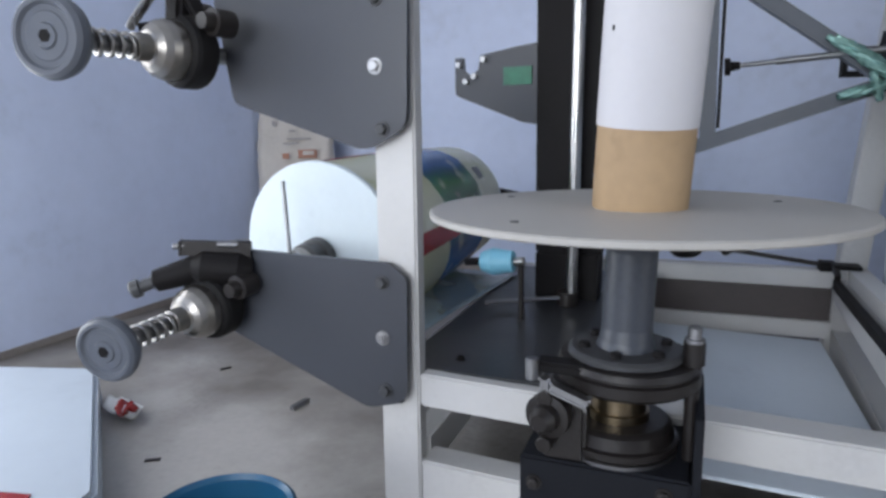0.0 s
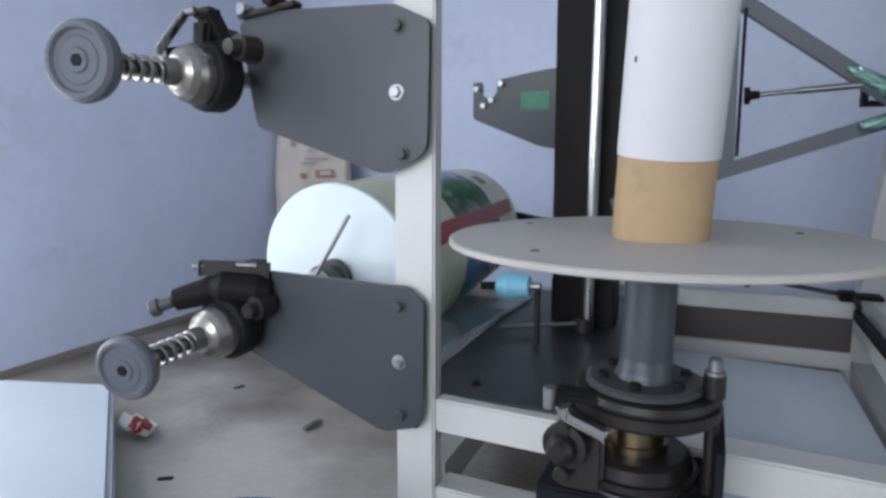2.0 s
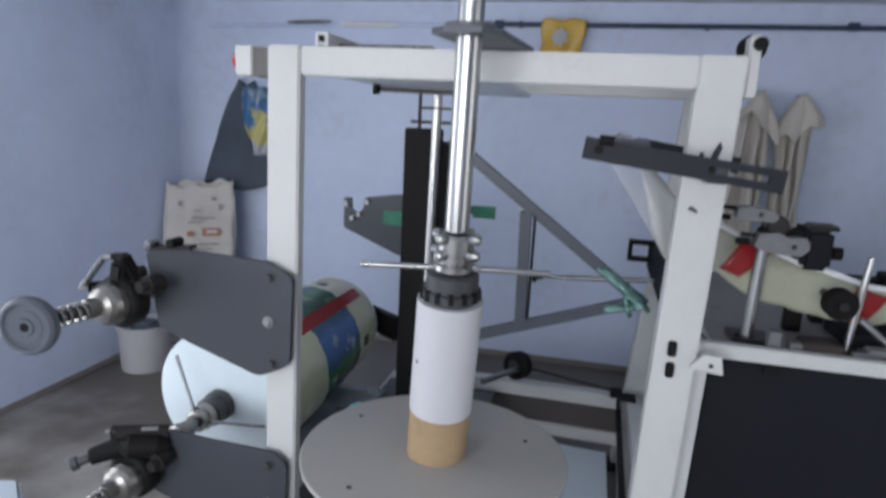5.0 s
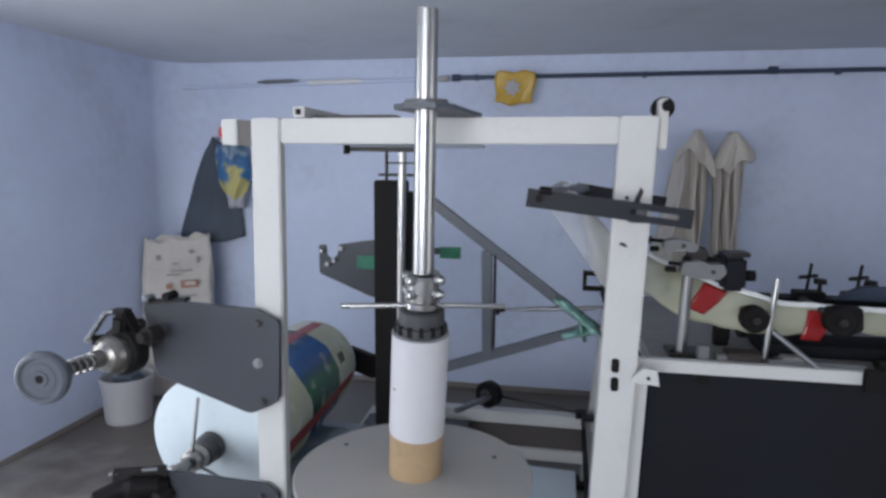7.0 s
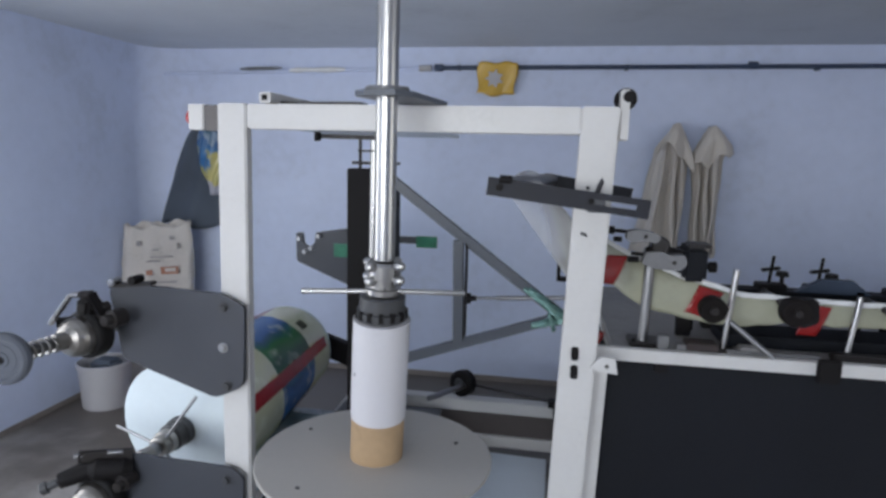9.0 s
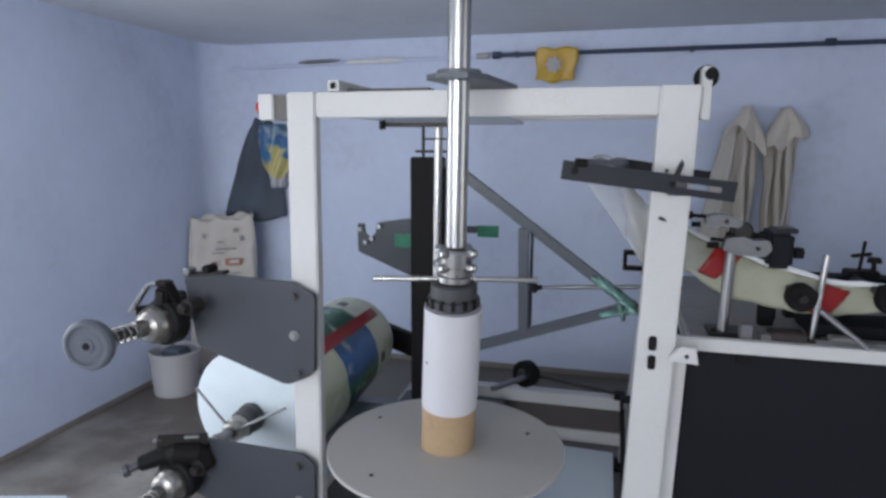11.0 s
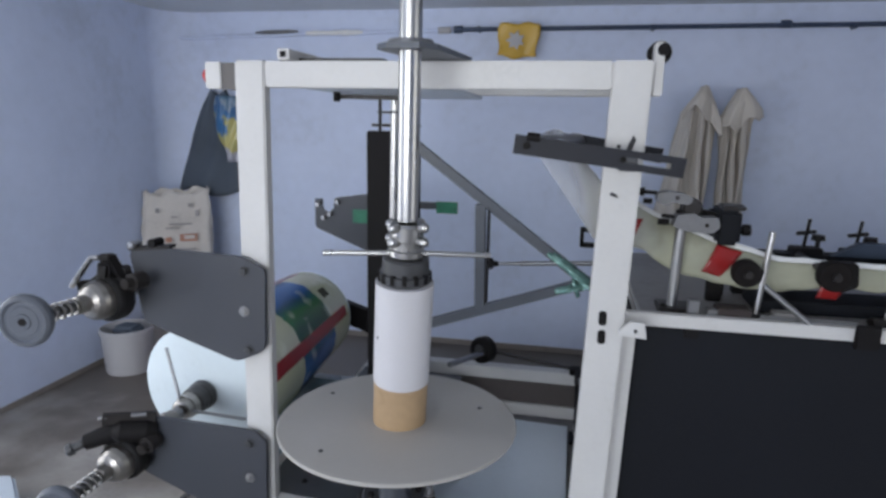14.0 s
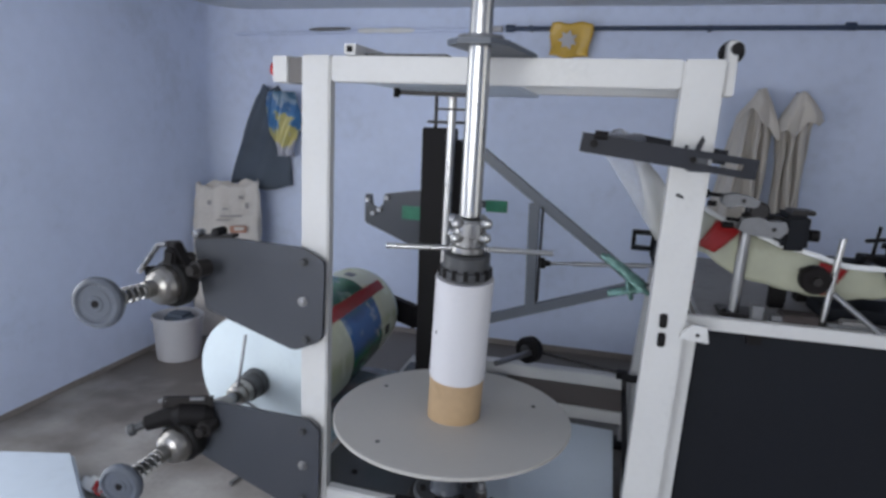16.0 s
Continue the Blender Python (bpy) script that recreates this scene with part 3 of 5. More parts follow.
def foil_scrap():
    w = thing("foil_wrap", 0.55, 1.75, 1.0, "crumpled pale green foil tied round the brace tip", "foil")
    for k, (p0, p1, r) in enumerate((((0.455, 1.675, 1.096), (0.59, 1.675, 1.000), 0.028), ((0.47, 1.665, 0.968), (0.595, 1.665, 0.998), 0.024), ((0.505, 1.67, 1.050), (0.605, 1.655, 0.980), 0.021), ((0.53, 1.66, 1.02), (0.55, 1.66, 0.955), 0.018), ((0.44, 1.67, 1.10), (0.50, 1.665, 1.055), 0.016))):
        bm = B()
        m, L = frame_of(p0, p1)

        def f(u, v, m=m, L=L, r=r, k=k):
            a = 2 * math.pi * u
            rr = r * (0.35 + 0.65 * math.sin(math.pi * (0.08 + 0.84 * v)) ** 0.6) * (1 + 0.28 * math.sin(5 * a + 17 * v + k) + 0.18 * math.sin(9 * a - 23 * v))
            return m @ Vector((rr * math.cos(a), rr * 0.45 * math.sin(a), L * v))
        part("foil", cloth(bm, f, 22, 14, 0.0008), GREENF, w)


foil_scrap()


# ---------------------------------------------------------------- bracket plates with shafts on the left post
def bracket(outline, radii, bolts, name_label, rear=False, y=YP):
    b = thing("roll_bracket", outline[0][0], y, outline[0][1], name_label, "bracket", "roll brackets")
    part("plate", prism(B(), rounded(outline, radii), y - 0.030, y - 0.018), GREY, b)
    for x, z in bolts:
        part("bolt", hexbolt(B(), x, y - 0.030, z, 0.0105, 0.009), STEEL if (x, z) == bolts[1] else CHUCK, b)
        part("spacer", rod(B(), (x, y - 0.0178, z), (x, y + 0.0, z), 0.012), BLACK, b)
    return b


LOW = bracket([(-0.712, 0.683), (-0.330, 0.672), (-0.294, 0.645), (-0.301, 0.405), (-0.385, 0.383), (-0.705, 0.510)], [0.012, 0.025, 0.02, 0.035, 0.05, 0.02],
              [(-0.345, 0.635), (-0.347, 0.528), (-0.345, 0.424)], "charcoal steel bracket plate bolted to the post, lower")
UP = bracket([(-0.682, 1.168), (-0.58, 1.182), (-0.345, 1.172), (-0.278, 1.140), (-0.286, 0.915), (-0.370, 0.876), (-0.650, 0.968)], [0.012, 0.03, 0.05, 0.02, 0.04, 0.05, 0.02],
             [(-0.338, 1.134), (-0.343, 1.022), (-0.333, 0.914)], "charcoal steel bracket plate bolted to the post, upper")


def rear_bracket():
    yb = 2.30
    b = thing("rear_bracket", -0.36, yb, 1.0, "charcoal rear bracket plate with a notched end and green tape", "bracket", "roll brackets")
    out = [(-0.632, 1.190), (-0.600, 1.190), (-0.597, 1.145), (-0.570, 1.125), (-0.545, 1.150), (-0.540, 1.195), (-0.42, 1.215), (-0.255, 1.235), (-0.255, 1.20), (-0.255, 1.0), (-0.27, 0.945), (-0.39, 0.965), (-0.632, 1.062)]
    part("plate", prism(B(), rounded(out, [0.006, 0.006, 0.01, 0.01, 0.01, 0.01, 0.02, 0.006, 0.006, 0.02, 0.02, 0.03, 0.02]), yb - 0.03, yb - 0.016), GREY, b)
    part("spacer", box(B(), -0.32, -0.262, 2.2555, 2.2698, 1.08, 1.17, 0.002), BLACK, b)
    for x, z in ((-0.616, 1.165), (-0.590, 1.108), (-0.560, 1.125), (-0.525, 1.18)):
        part("pin", rod(B(), (x, yb - 0.03, z), (x, yb - 0.05, z), 0.010), STEEL, b)
    part("tape", box(B(), -0.455, -0.355, yb - 0.036, yb - 0.0305, 1.09, 1.15, 0.001), TAPE, b, "torn green tape")
    part("stay", box(B(), -0.254, 0.0, yb - 0.028, yb - 0.018, 1.165, 1.195, 0.001), GREY, b)
    part("tape", box(B(), -0.08, 0.012, yb - 0.034, yb - 0.0285, 1.150, 1.200, 0.001), TAPE, b, "torn green tape")


    return b


RB = rear_bracket()
for piece in RB.children:
    piece.data.transform(Matrix.Translation((-0.276, 0, 0.122)) @ Matrix.Scale(1.05, 4) @ Matrix.Translation((0.25, 0, -0.138)))


AX = Vector((0.050, 0.589, 0.045)).normalized()      # way of the roll shafts, back into the machine
LOWP = Vector((-0.732, 0.751, 0.553))                # hub of the lower handwheel
UPP = Vector((-0.730, 0.717, 1.059))


def brake(p, axis, parent, name, metal, tip, size):
    """Handwheel, spring, cone and collar on the front end of a shaft."""
    def at(s):
        return p + axis * s
    w = thing(name, p.x, p.y, p.z, "brake handwheel of grey plastic with a steel spring and cone", "brake", "shaft brakes")
    wax = Matrix.Rotation(radians(tip), 3, "Z") @ axis

    def wat(s):
        return p + wax * s * size
    bm = B()
    lathe(bm, wat(-0.012), wat(0.02), [(h * size, r * size) for h, r in ((0, 0.034), (0.0015, 0.036), (0.0017, 0.044), (-0.004, 0.048), (-0.004, 0.054), (0.002, 0.060), (0.012, 0.062), (0.024, 0.058), (0.028, 0.046), (0.032, 0.02))], 44)
    wheel = part("handwheel", bm, WHEELM, w, "grey plastic handwheel")
    part("hub_cap", lathe(B(), wat(-0.0165), wat(-0.0118), [(0, 0.010), (0.0045 * size, 0.011)], 6), BLACK, wheel)
    part("hub_ring", lathe(B(), wat(-0.0150), wat(-0.0119), [(0, 0.018), (0.003 * size, 0.020)], 28), WHEELM, wheel)
    part("threaded_rod", rod(B(), at(0.02), at(0.20), 0.013), DULL, w)
    # coil spring
    bm = B()
    m, _ = frame_of(at(0.035), at(0.16))
    turns, n, k = 5.5, 110, 8
    rings = []
    for i in range(n + 1):
        a = 2 * math.pi * turns * i / n
        c = Vector((0.019 * math.cos(a), 0.019 * math.sin(a), 0.105 * i / n))
        out = Vector((math.cos(a), math.sin(a), 0))
        rings.append([bm.verts.new(m @ (c + out * 0.0042 * math.cos(2 * math.pi * j / k) + Vector((0, 0, 0.0042 * math.sin(2 * math.pi * j / k))))) for j in range(k)])
    for a, b in zip(rings, rings[1:]):
        for j in range(k):
            bm.faces.new((a[j], a[(j + 1) % k], b[(j + 1) % k], b[j])).smooth = True
    part("spring", bm, SPRING, w, "coiled steel spring")
    part("washer", lathe(B(), at(0.026), at(0.035), [(0, 0.021), (0.009, 0.023)], 24), DULL, w)
    part("cone", lathe(B(), at(0.150), at(0.205), [(-0.022, 0.019), (-0.020, 0.023), (0.004, 0.024), (0.006, 0.030), (0.014, 0.041), (0.025, 0.049), (0.038, 0.053), (0.055, 0.053)], 40), CONEM, w, "turned steel cone")
    part("collar", lathe(B(), at(0.2052), at(0.262), [(0, 0.056), (0.006, 0.063), (0.014, 0.066), (0.044, 0.066), (0.052, 0.062), (0.057, 0.052)], 40), RUBBER, w, "black brake collar")
    part("stub_shaft", rod(B(), at(0.252), at(0.335), 0.016), DULL, w)
    # clamp block with lever over the collar
    if metal is DULL:
        bl = part("clamp_block", bar(B(), at(0.225) + Vector((0, 0, 0.045)), at(0.225) + Vector((0.008, 0, 0.098)), 0.044, 0.040, axis, 0.008), BLACK, w)
        part("clamp_cap", bar(B(), at(0.223) + Vector((-0.018, 0, 0.108)), at(0.223) + Vector((0.026, 0, 0.112)), 0.016, 0.030, axis, 0.005), CAST, bl)
        part("clamp_leg", bar(B(), at(0.222) + Vector((0.020, 0, 0.108)), at(0.232) + Vector((0.052, 0, 0.040)), 0.012, 0.022, axis, 0.003), BLACK, bl)
        part("clamp_strap", bar(B(), at(0.190) + Vector((-0.052, 0, 0.036)), at(0.222) + Vector((0.052, 0, 0.046)), 0.008, 0.020, (0, 0, 1), 0.002), BLACK, bl)
        part("clamp_ear", lathe(B(), at(0.236) + Vector((0.028, 0, 0.068)), at(0.268) + Vector((0.030, 0, 0.066)), [(0, 0.012), (0.004, 0.017), (0.026, 0.017), (0.032, 0.010)], 18), CAST, bl)
        part("clamp_bolt", rod(B(), at(0.203) + Vector((-0.016, 0, 0.110)), at(0.203) + Vector((0.004, 0, 0.112)), 0.007), DULL, bl)
        part("clamp_link", bar(B(), at(0.165) + Vector((-0.050, 0, 0.036)), at(0.205) + Vector((-0.020, 0, 0.112)), 0.011, 0.016, axis, 0.003), STEEL, bl)
    part("pivot", lathe(B(), at(0.20) + Vector((0.075, 0, 0.045)), at(0.262) + Vector((0.075, 0, 0.045)), [(0, 0.014), (0.02, 0.016), (0.021, 0.024), (0.062, 0.024)], 24), CAST, w)
    return w


brake(UPP, Vector((0.044, 0.248, 0.0)).normalized(), UP, "shaft_brake", DULL, 20, 1.04)
brake(LOWP, AX, LOW, "shaft_brake", CAST, 14, 0.94)


def latches():
    l = thing("latch_clip", -0.62, 1.03, 1.18, "small black toggle latch on the edge of the bracket plate", "latch")
    part("base", bar(B(), (-0.675, 1.022, 1.176), (-0.545, 1.022, 1.190), 0.010, 0.03, (0, 1, 0), 0.002), CAST, l)
    part("roller", rod(B(), (-0.595, 0.995, 1.198), (-0.595, 1.04, 1.198), 0.012), BLACK, l)
    part("roller", rod(B(), (-0.660, 0.998, 1.188), (-0.660, 1.035, 1.188), 0.011), STEEL, l)
    l = thing("latch_clip", -0.72, 1.0, 0.67, "black cast latch clamped over the lower shaft", "latch")
    part("jaw", lathe(B(), (-0.805, 0.925, 0.626), (-0.665, 1.03, 0.668), [(0, 0.012), (0.006, 0.022), (0.05, 0.026), (0.09, 0.030), (0.15, 0.030), (0.18, 0.022)], 14), BLACK, l)
    part("jaw", lathe(B(), (-0.735, 0.960, 0.655), (-0.635, 1.02, 0.640), [(0, 0.020), (0.02, 0.034), (0.09, 0.036), (0.117, 0.026)], 12), BLACK, l)
    part("top_link", bar(B(), (-0.752, 0.955, 0.692), (-0.640, 1.018, 0.683), 0.014, 0.022, (0, 0, 1), 0.004), CAST, l)
    for p0, p1 in (((-0.765, 0.945, 0.696), (-0.735, 0.965, 0.697)), ((-0.690, 0.985, 0.697), (-0.655, 1.005, 0.694))):
        part("link_bolt", rod(B(), p0, p1, 0.0065, 12), DULL, l, "bright worn bolt")
    part("bolt", lathe(B(), (-0.838, 0.900, 0.611), (-0.800, 0.928, 0.627), [(0, 0.014), (0.004, 0.018), (0.018, 0.018), (0.020, 0.012), (0.047, 0.012)], 14), CHUCK, l)


latches()


# ---------------------------------------------------------------- the film roll, which turns
ROLL_AT = LOWP + AX * 0.615 + Vector((-0.012, 0, 0.004))
ROLL_BASE = frame_of(ROLL_AT, ROLL_AT + AX)[0]
# local angle of "up" in the roll's own frame
UPL = ROLL_BASE.to_3x3().inverted() @ Vector((0, 0, 1))
UPA = math.atan2(UPL.y, UPL.x)
R_ROLL = 0.241


def film_roll():
    r = thing("film_roll", 0, 0, 0, "roll of printed packing film with white end disc and rods", "film roll")
    r.matrix_basis = ROLL_BASE
    part("end_disc", lathe(B(), (0, 0, -0.004), (0, 0, 0.010), [(0, R_ROLL - 0.003), (0.003, R_ROLL), (0.014, R_ROLL)], 72), WDISC, r, "white end face of the roll", True)
    part("film", lathe(B(), (0, 0, 0.0105), (0, 0, 0.74), [(0, R_ROLL - 0.006), (0.006, R_ROLL - 0.003), (0.30, R_ROLL - 0.014), (0.70, R_ROLL - 0.040), (0.75, R_ROLL - 0.045), (0.7695, R_ROLL - 0.054)], 96), LAMINATE, r, "printed film in cream, blue, green and red", True)
    part("end_disc", lathe(B(), (0, 0, 0.781), (0, 0, 0.792), [(0, R_ROLL - 0.056), (0.011, R_ROLL - 0.056)], 64), WDISC, r, "", True)
    part("chuck", lathe(B(), (0, 0, -0.075), (0, 0, -0.0045), [(0, 0.038), (0.004, 0.046), (0.022, 0.047), (0.024, 0.043), (0.040, 0.043), (0.042, 0.050), (0.064, 0.051), (0.0705, 0.046)], 36), CHUCK, r, "black chuck on the roll core", True)
    col = part("collar", lathe(B(), (0, 0, -0.135), (0, 0, -0.0755), [(0, 0.026), (0.004, 0.034), (0.028, 0.034), (0.030, 0.040), (0.054, 0.040), (0.0595, 0.032)], 32), CONEM, r, "steel locking collar", True)
    for k in range(3):
        a = UPA + 2 * math.pi * k / 3
        d = Vector((math.cos(a), math.sin(a), 0))
        part("rod", rod(B(), d * 0.030 + Vector((0, 0, -0.115)), d * 0.205 + Vector((0, 0, -0.075)), 0.0052, 12), DULL, col, "thin bright rod", True)
    part("shaft", rod(B(), (0, 0, -0.345), (0, 0, -0.135), 0.020), DULL, r, "", True)
    part("collar", lathe(B(), (0, 0, -0.215), (0, 0, -0.165), [(0, 0.026), (0.004, 0.031), (0.022, 0.031), (0.024, 0.025), (0.046, 0.025), (0.05, 0.022)], 28), CONEM, r, "", True)
    part("shaft", rod(B(), (0, 0, 0.792), (0, 0, 0.84), 0.016), DULL, r, "", True)
    return r


ROLL = film_roll()


def rear_holder():
    h = thing("rear_shaft_holder", -0.52, 1.95, 0.55, "black cast holder for the far end of the roll shaft", "bracket")
    e = ROLL_AT + AX * 0.875
    part("holder", lathe(B(), e - AX * 0.07, e + AX * 0.02, [(0, 0.05), (0.01, 0.07), (0.08, 0.07), (0.09, 0.06)], 28), BLACK, h)
    part("holder_arm", bar(B(), (e.x, e.y + 0.05, e.z), (-0.36, YR - 0.02, e.z - 0.03), 0.10, 0.03, (0, 1, 0), 0.004), BLACK, h)


rear_holder()


def web():
    """Film that leaves the roll and runs flat to the idler on the base plate."""
    bm = B()
    lo = ROLL_AT - Vector((0, 0, R_ROLL + 0.006))

    def f(u, v):
        a = lo + AX * (0.05 + 0.53 * v) + Vector((0.05, 0, 0.006))
        b = Vector((-0.382 + 0.055 * v, 1.24 + 0.70 * v, 0.4585))
        p = a.lerp(b, u)
        p.z = max(0.4585, p.z - 0.02 * math.sin(math.pi * u) + 0.003 * math.sin(9 * v + 5 * u))
        return p
    cloth(bm, f, 12, 10, 0.001)
    solo("film_web", bm, WEB, "clear bluish film web running over the black base plate", "film")
    r = thing("idler_roller", -0.26, 1.45, 0.4525, "small idler roller wrapped in cyan tape", "roller")
    part("sleeve", lathe(B(), (-0.292, 1.45, 0.594), (-0.211, 1.45, 0.598), [(0, 0.022), (0.002, 0.024), (0.030, 0.034), (0.052, 0.030), (0.080, 0.026), (0.081, 0.024)], 30), CYAN, r, "cyan sleeve")
    part("axle", rod(B(), (-0.335, 1.45, 0.591), (-0.290, 1.45, 0.594), 0.010), BLACK, r)
    part("axle", rod(B(), (-0.213, 1.45, 0.598), (-0.185, 1.45, 0.600), 0.010), STEEL, r)
    part("stand", rod(B(), (-0.196, 1.462, 0.4525), (-0.196, 1.462, 0.605), 0.007), CAST, r)


web()


# ---------------------------------------------------------------- turntable with core, shaft and pedestal
CX, CY = 0.106, 0.953
PX = 0.099         # axis of the pedestal under it
DZ = 0.795


def turntable():
    t = thing("turntable", CX, CY, 0.26, "beige steel turntable on a grey pedestal and black bearing block", "turntable")
    d = part("disc", lathe(B(), (CX, CY, DZ - 0.010), (CX, CY, DZ), [(0, 0.295), (0.002, 0.298), (0.008, 0.298), (0.010, 0.295)], 120), DISCM, t, "large beige painted disc")
    for x, y in ((-0.021, 0.757), (-0.108, 1.056), (0.30, 1.06)):
        part("hole", lathe(B(), (x, y, DZ - 0.001), (x, y, DZ + 0.0015), [(0, 0.0055), (0.0025, 0.0055)], 16), CHUCK, d)
    bm = B()
    lathe(bm, (PX, CY, 0.585), (PX + 0.006, CY, DZ - 0.01), [(0, 0.044), (0.012, 0.040), (0.03, 0.037), (0.145, 0.037), (0.165, 0.042), (0.178, 0.050), (0.1782, 0.072), (0.1995, 0.072)], 48)
    part("pedestal", bm, PEDM, t, "grey flared pedestal")
    part("clamp_lug", bar(B(), (CX + 0.07, CY, 0.756), (CX + 0.125, CY - 0.02, 0.752), 0.03, 0.022, (0, 0, 1), 0.004), BLACK, t)
    fl = part("flange", lathe(B(), (PX, CY, 0.5725), (PX, CY, 0.5848), [(0, 0.083), (0.002, 0.085), (0.008, 0.085), (0.0123, 0.080)], 56), CHUCK, t, "oily grey flange")
    for k in range(6):
        a = 0.4 + k * math.pi / 3
        part("cap_screw", lathe(B(), (PX + 0.062 * math.cos(a), CY + 0.062 * math.sin(a), 0.5848), (PX + 0.062 * math.cos(a), CY + 0.062 * math.sin(a), 0.593), [(0, 0.0085), (0.006, 0.0085), (0.0082, 0.007)], 14), BLACK, fl)
    part("ring", lathe(B(), (PX + 0.004, CY, 0.534), (PX + 0.004, CY, 0.572), [(0, 0.098), (0.006, 0.105), (0.022, 0.105), (0.024, 0.099), (0.028, 0.099), (0.030, 0.104), (0.038, 0.100)], 56), CAST, t, "black brake ring")
    part("bush", lathe(B(), (PX - 0.008, CY, 0.474), (PX - 0.008, CY, 0.534), [(0, 0.046), (0.012, 0.046), (0.013, 0.041), (0.044, 0.041), (0.046, 0.047), (0.060, 0.047)], 40), BRASS, t, "oily brass bush")
    part("lower_ring", lathe(B(), (PX - 0.008, CY, 0.432), (PX - 0.008, CY, 0.4738), [(0, 0.084), (0.006, 0.090), (0.016, 0.090), (0.018, 0.083), (0.036, 0.080), (0.0418, 0.072)], 56), CAST, t)
    part("wear_ring", lathe(B(), (PX - 0.008, CY, 0.426), (PX - 0.008, CY, 0.4318), [(0, 0.088), (0.0058, 0.0885)], 56), DULL, t, "bright worn steel ring")
    bl = part("bearing_block", box(B(), -0.042, 0.200, 0.865, 1.049, 0.30, 0.4255, 0.004), PANELD, t, "charcoal bearing block bolted to the rail")
    part("side_plate", box(B(), 0.2005, 0.2125, 0.868, 1.049, 0.29, 0.520, 0.002), PANELD, bl)
    part("drip_tray", box(B(), -0.065, 0.19, 0.85, 1.045, 0.285, 0.299, 0.002), BLACK, bl)
    part("pillar_bolt", rod(B(), (PX + 0.096, 0.935, 0.4257), (PX + 0.096, 0.935, 0.606), 0.010), CAST, bl)
    part("pillar_bolt", rod(B(), (PX - 0.085, 1.01, 0.4257), (PX - 0.085, 1.01, 0.56), 0.012), CAST, bl)
    part("bolt_head", lathe(B(), (PX + 0.096, 0.935, 0.606), (PX + 0.096, 0.935, 0.630), [(0, 0.014), (0.005, 0.014), (0.0055, 0.0095), (0.021, 0.0095), (0.024, 0.007)], 18), DULL, bl)
    part("bolt_nut", lathe(B(), (PX + 0.096, 0.935, 0.572), (PX + 0.096, 0.935, 0.6055), [(0, 0.015), (0.0335, 0.015)], 6), CAST, bl)
    part("bolt", hexbolt(B(), -0.020, 0.865, 0.385, 0.009, 0.008), CAST, bl)
    part("bolt", hexbolt(B(), 0.165, 0.865, 0.400, 0.009, 0.008), CAST, bl)
    # caliper at the side
    ca = part("caliper", box(B(), -0.022, 0.055, 0.868, 0.905, 0.558, 0.574, 0.004), BLACK, t)
    part("caliper_pin", rod(B(), (-0.024, 0.868, 0.548), (-0.024, 0.868, 0.580), 0.010), DULL, ca)
    part("caliper_lever", bar(B(), (0.000, 0.850, 0.560), (0.000, 0.850, 0.530), 0.012, 0.016, (0, 1, 0), 0.003), DULL, ca)
    part("caliper_lever", bar(B(), (0.008, 0.848, 0.548), (0.060, 0.846, 0.530), 0.013, 0.012, (0, 1, 0), 0.003), DULL, ca)
    k = part("adjuster", lathe(B(), (0.010, 0.875, 0.505), (-0.002, 0.815, 0.504), [(0, 0.026), (0.02, 0.033), (0.034, 0.033), (0.036, 0.022), (0.050, 0.020), (0.061, 0.012)], 20), CAST, t)
    part("adjuster_arm", box(B(), -0.012, 0.055, 0.868, 0.915, 0.4258, 0.540, 0.006), CAST, k)
    for z in (0.462, 0.532):
        part("lug", rod(B(), (0.004, 0.868, z), (0.000, 0.835, z), 0.012, 8), CAST, k)
    return t


turntable()


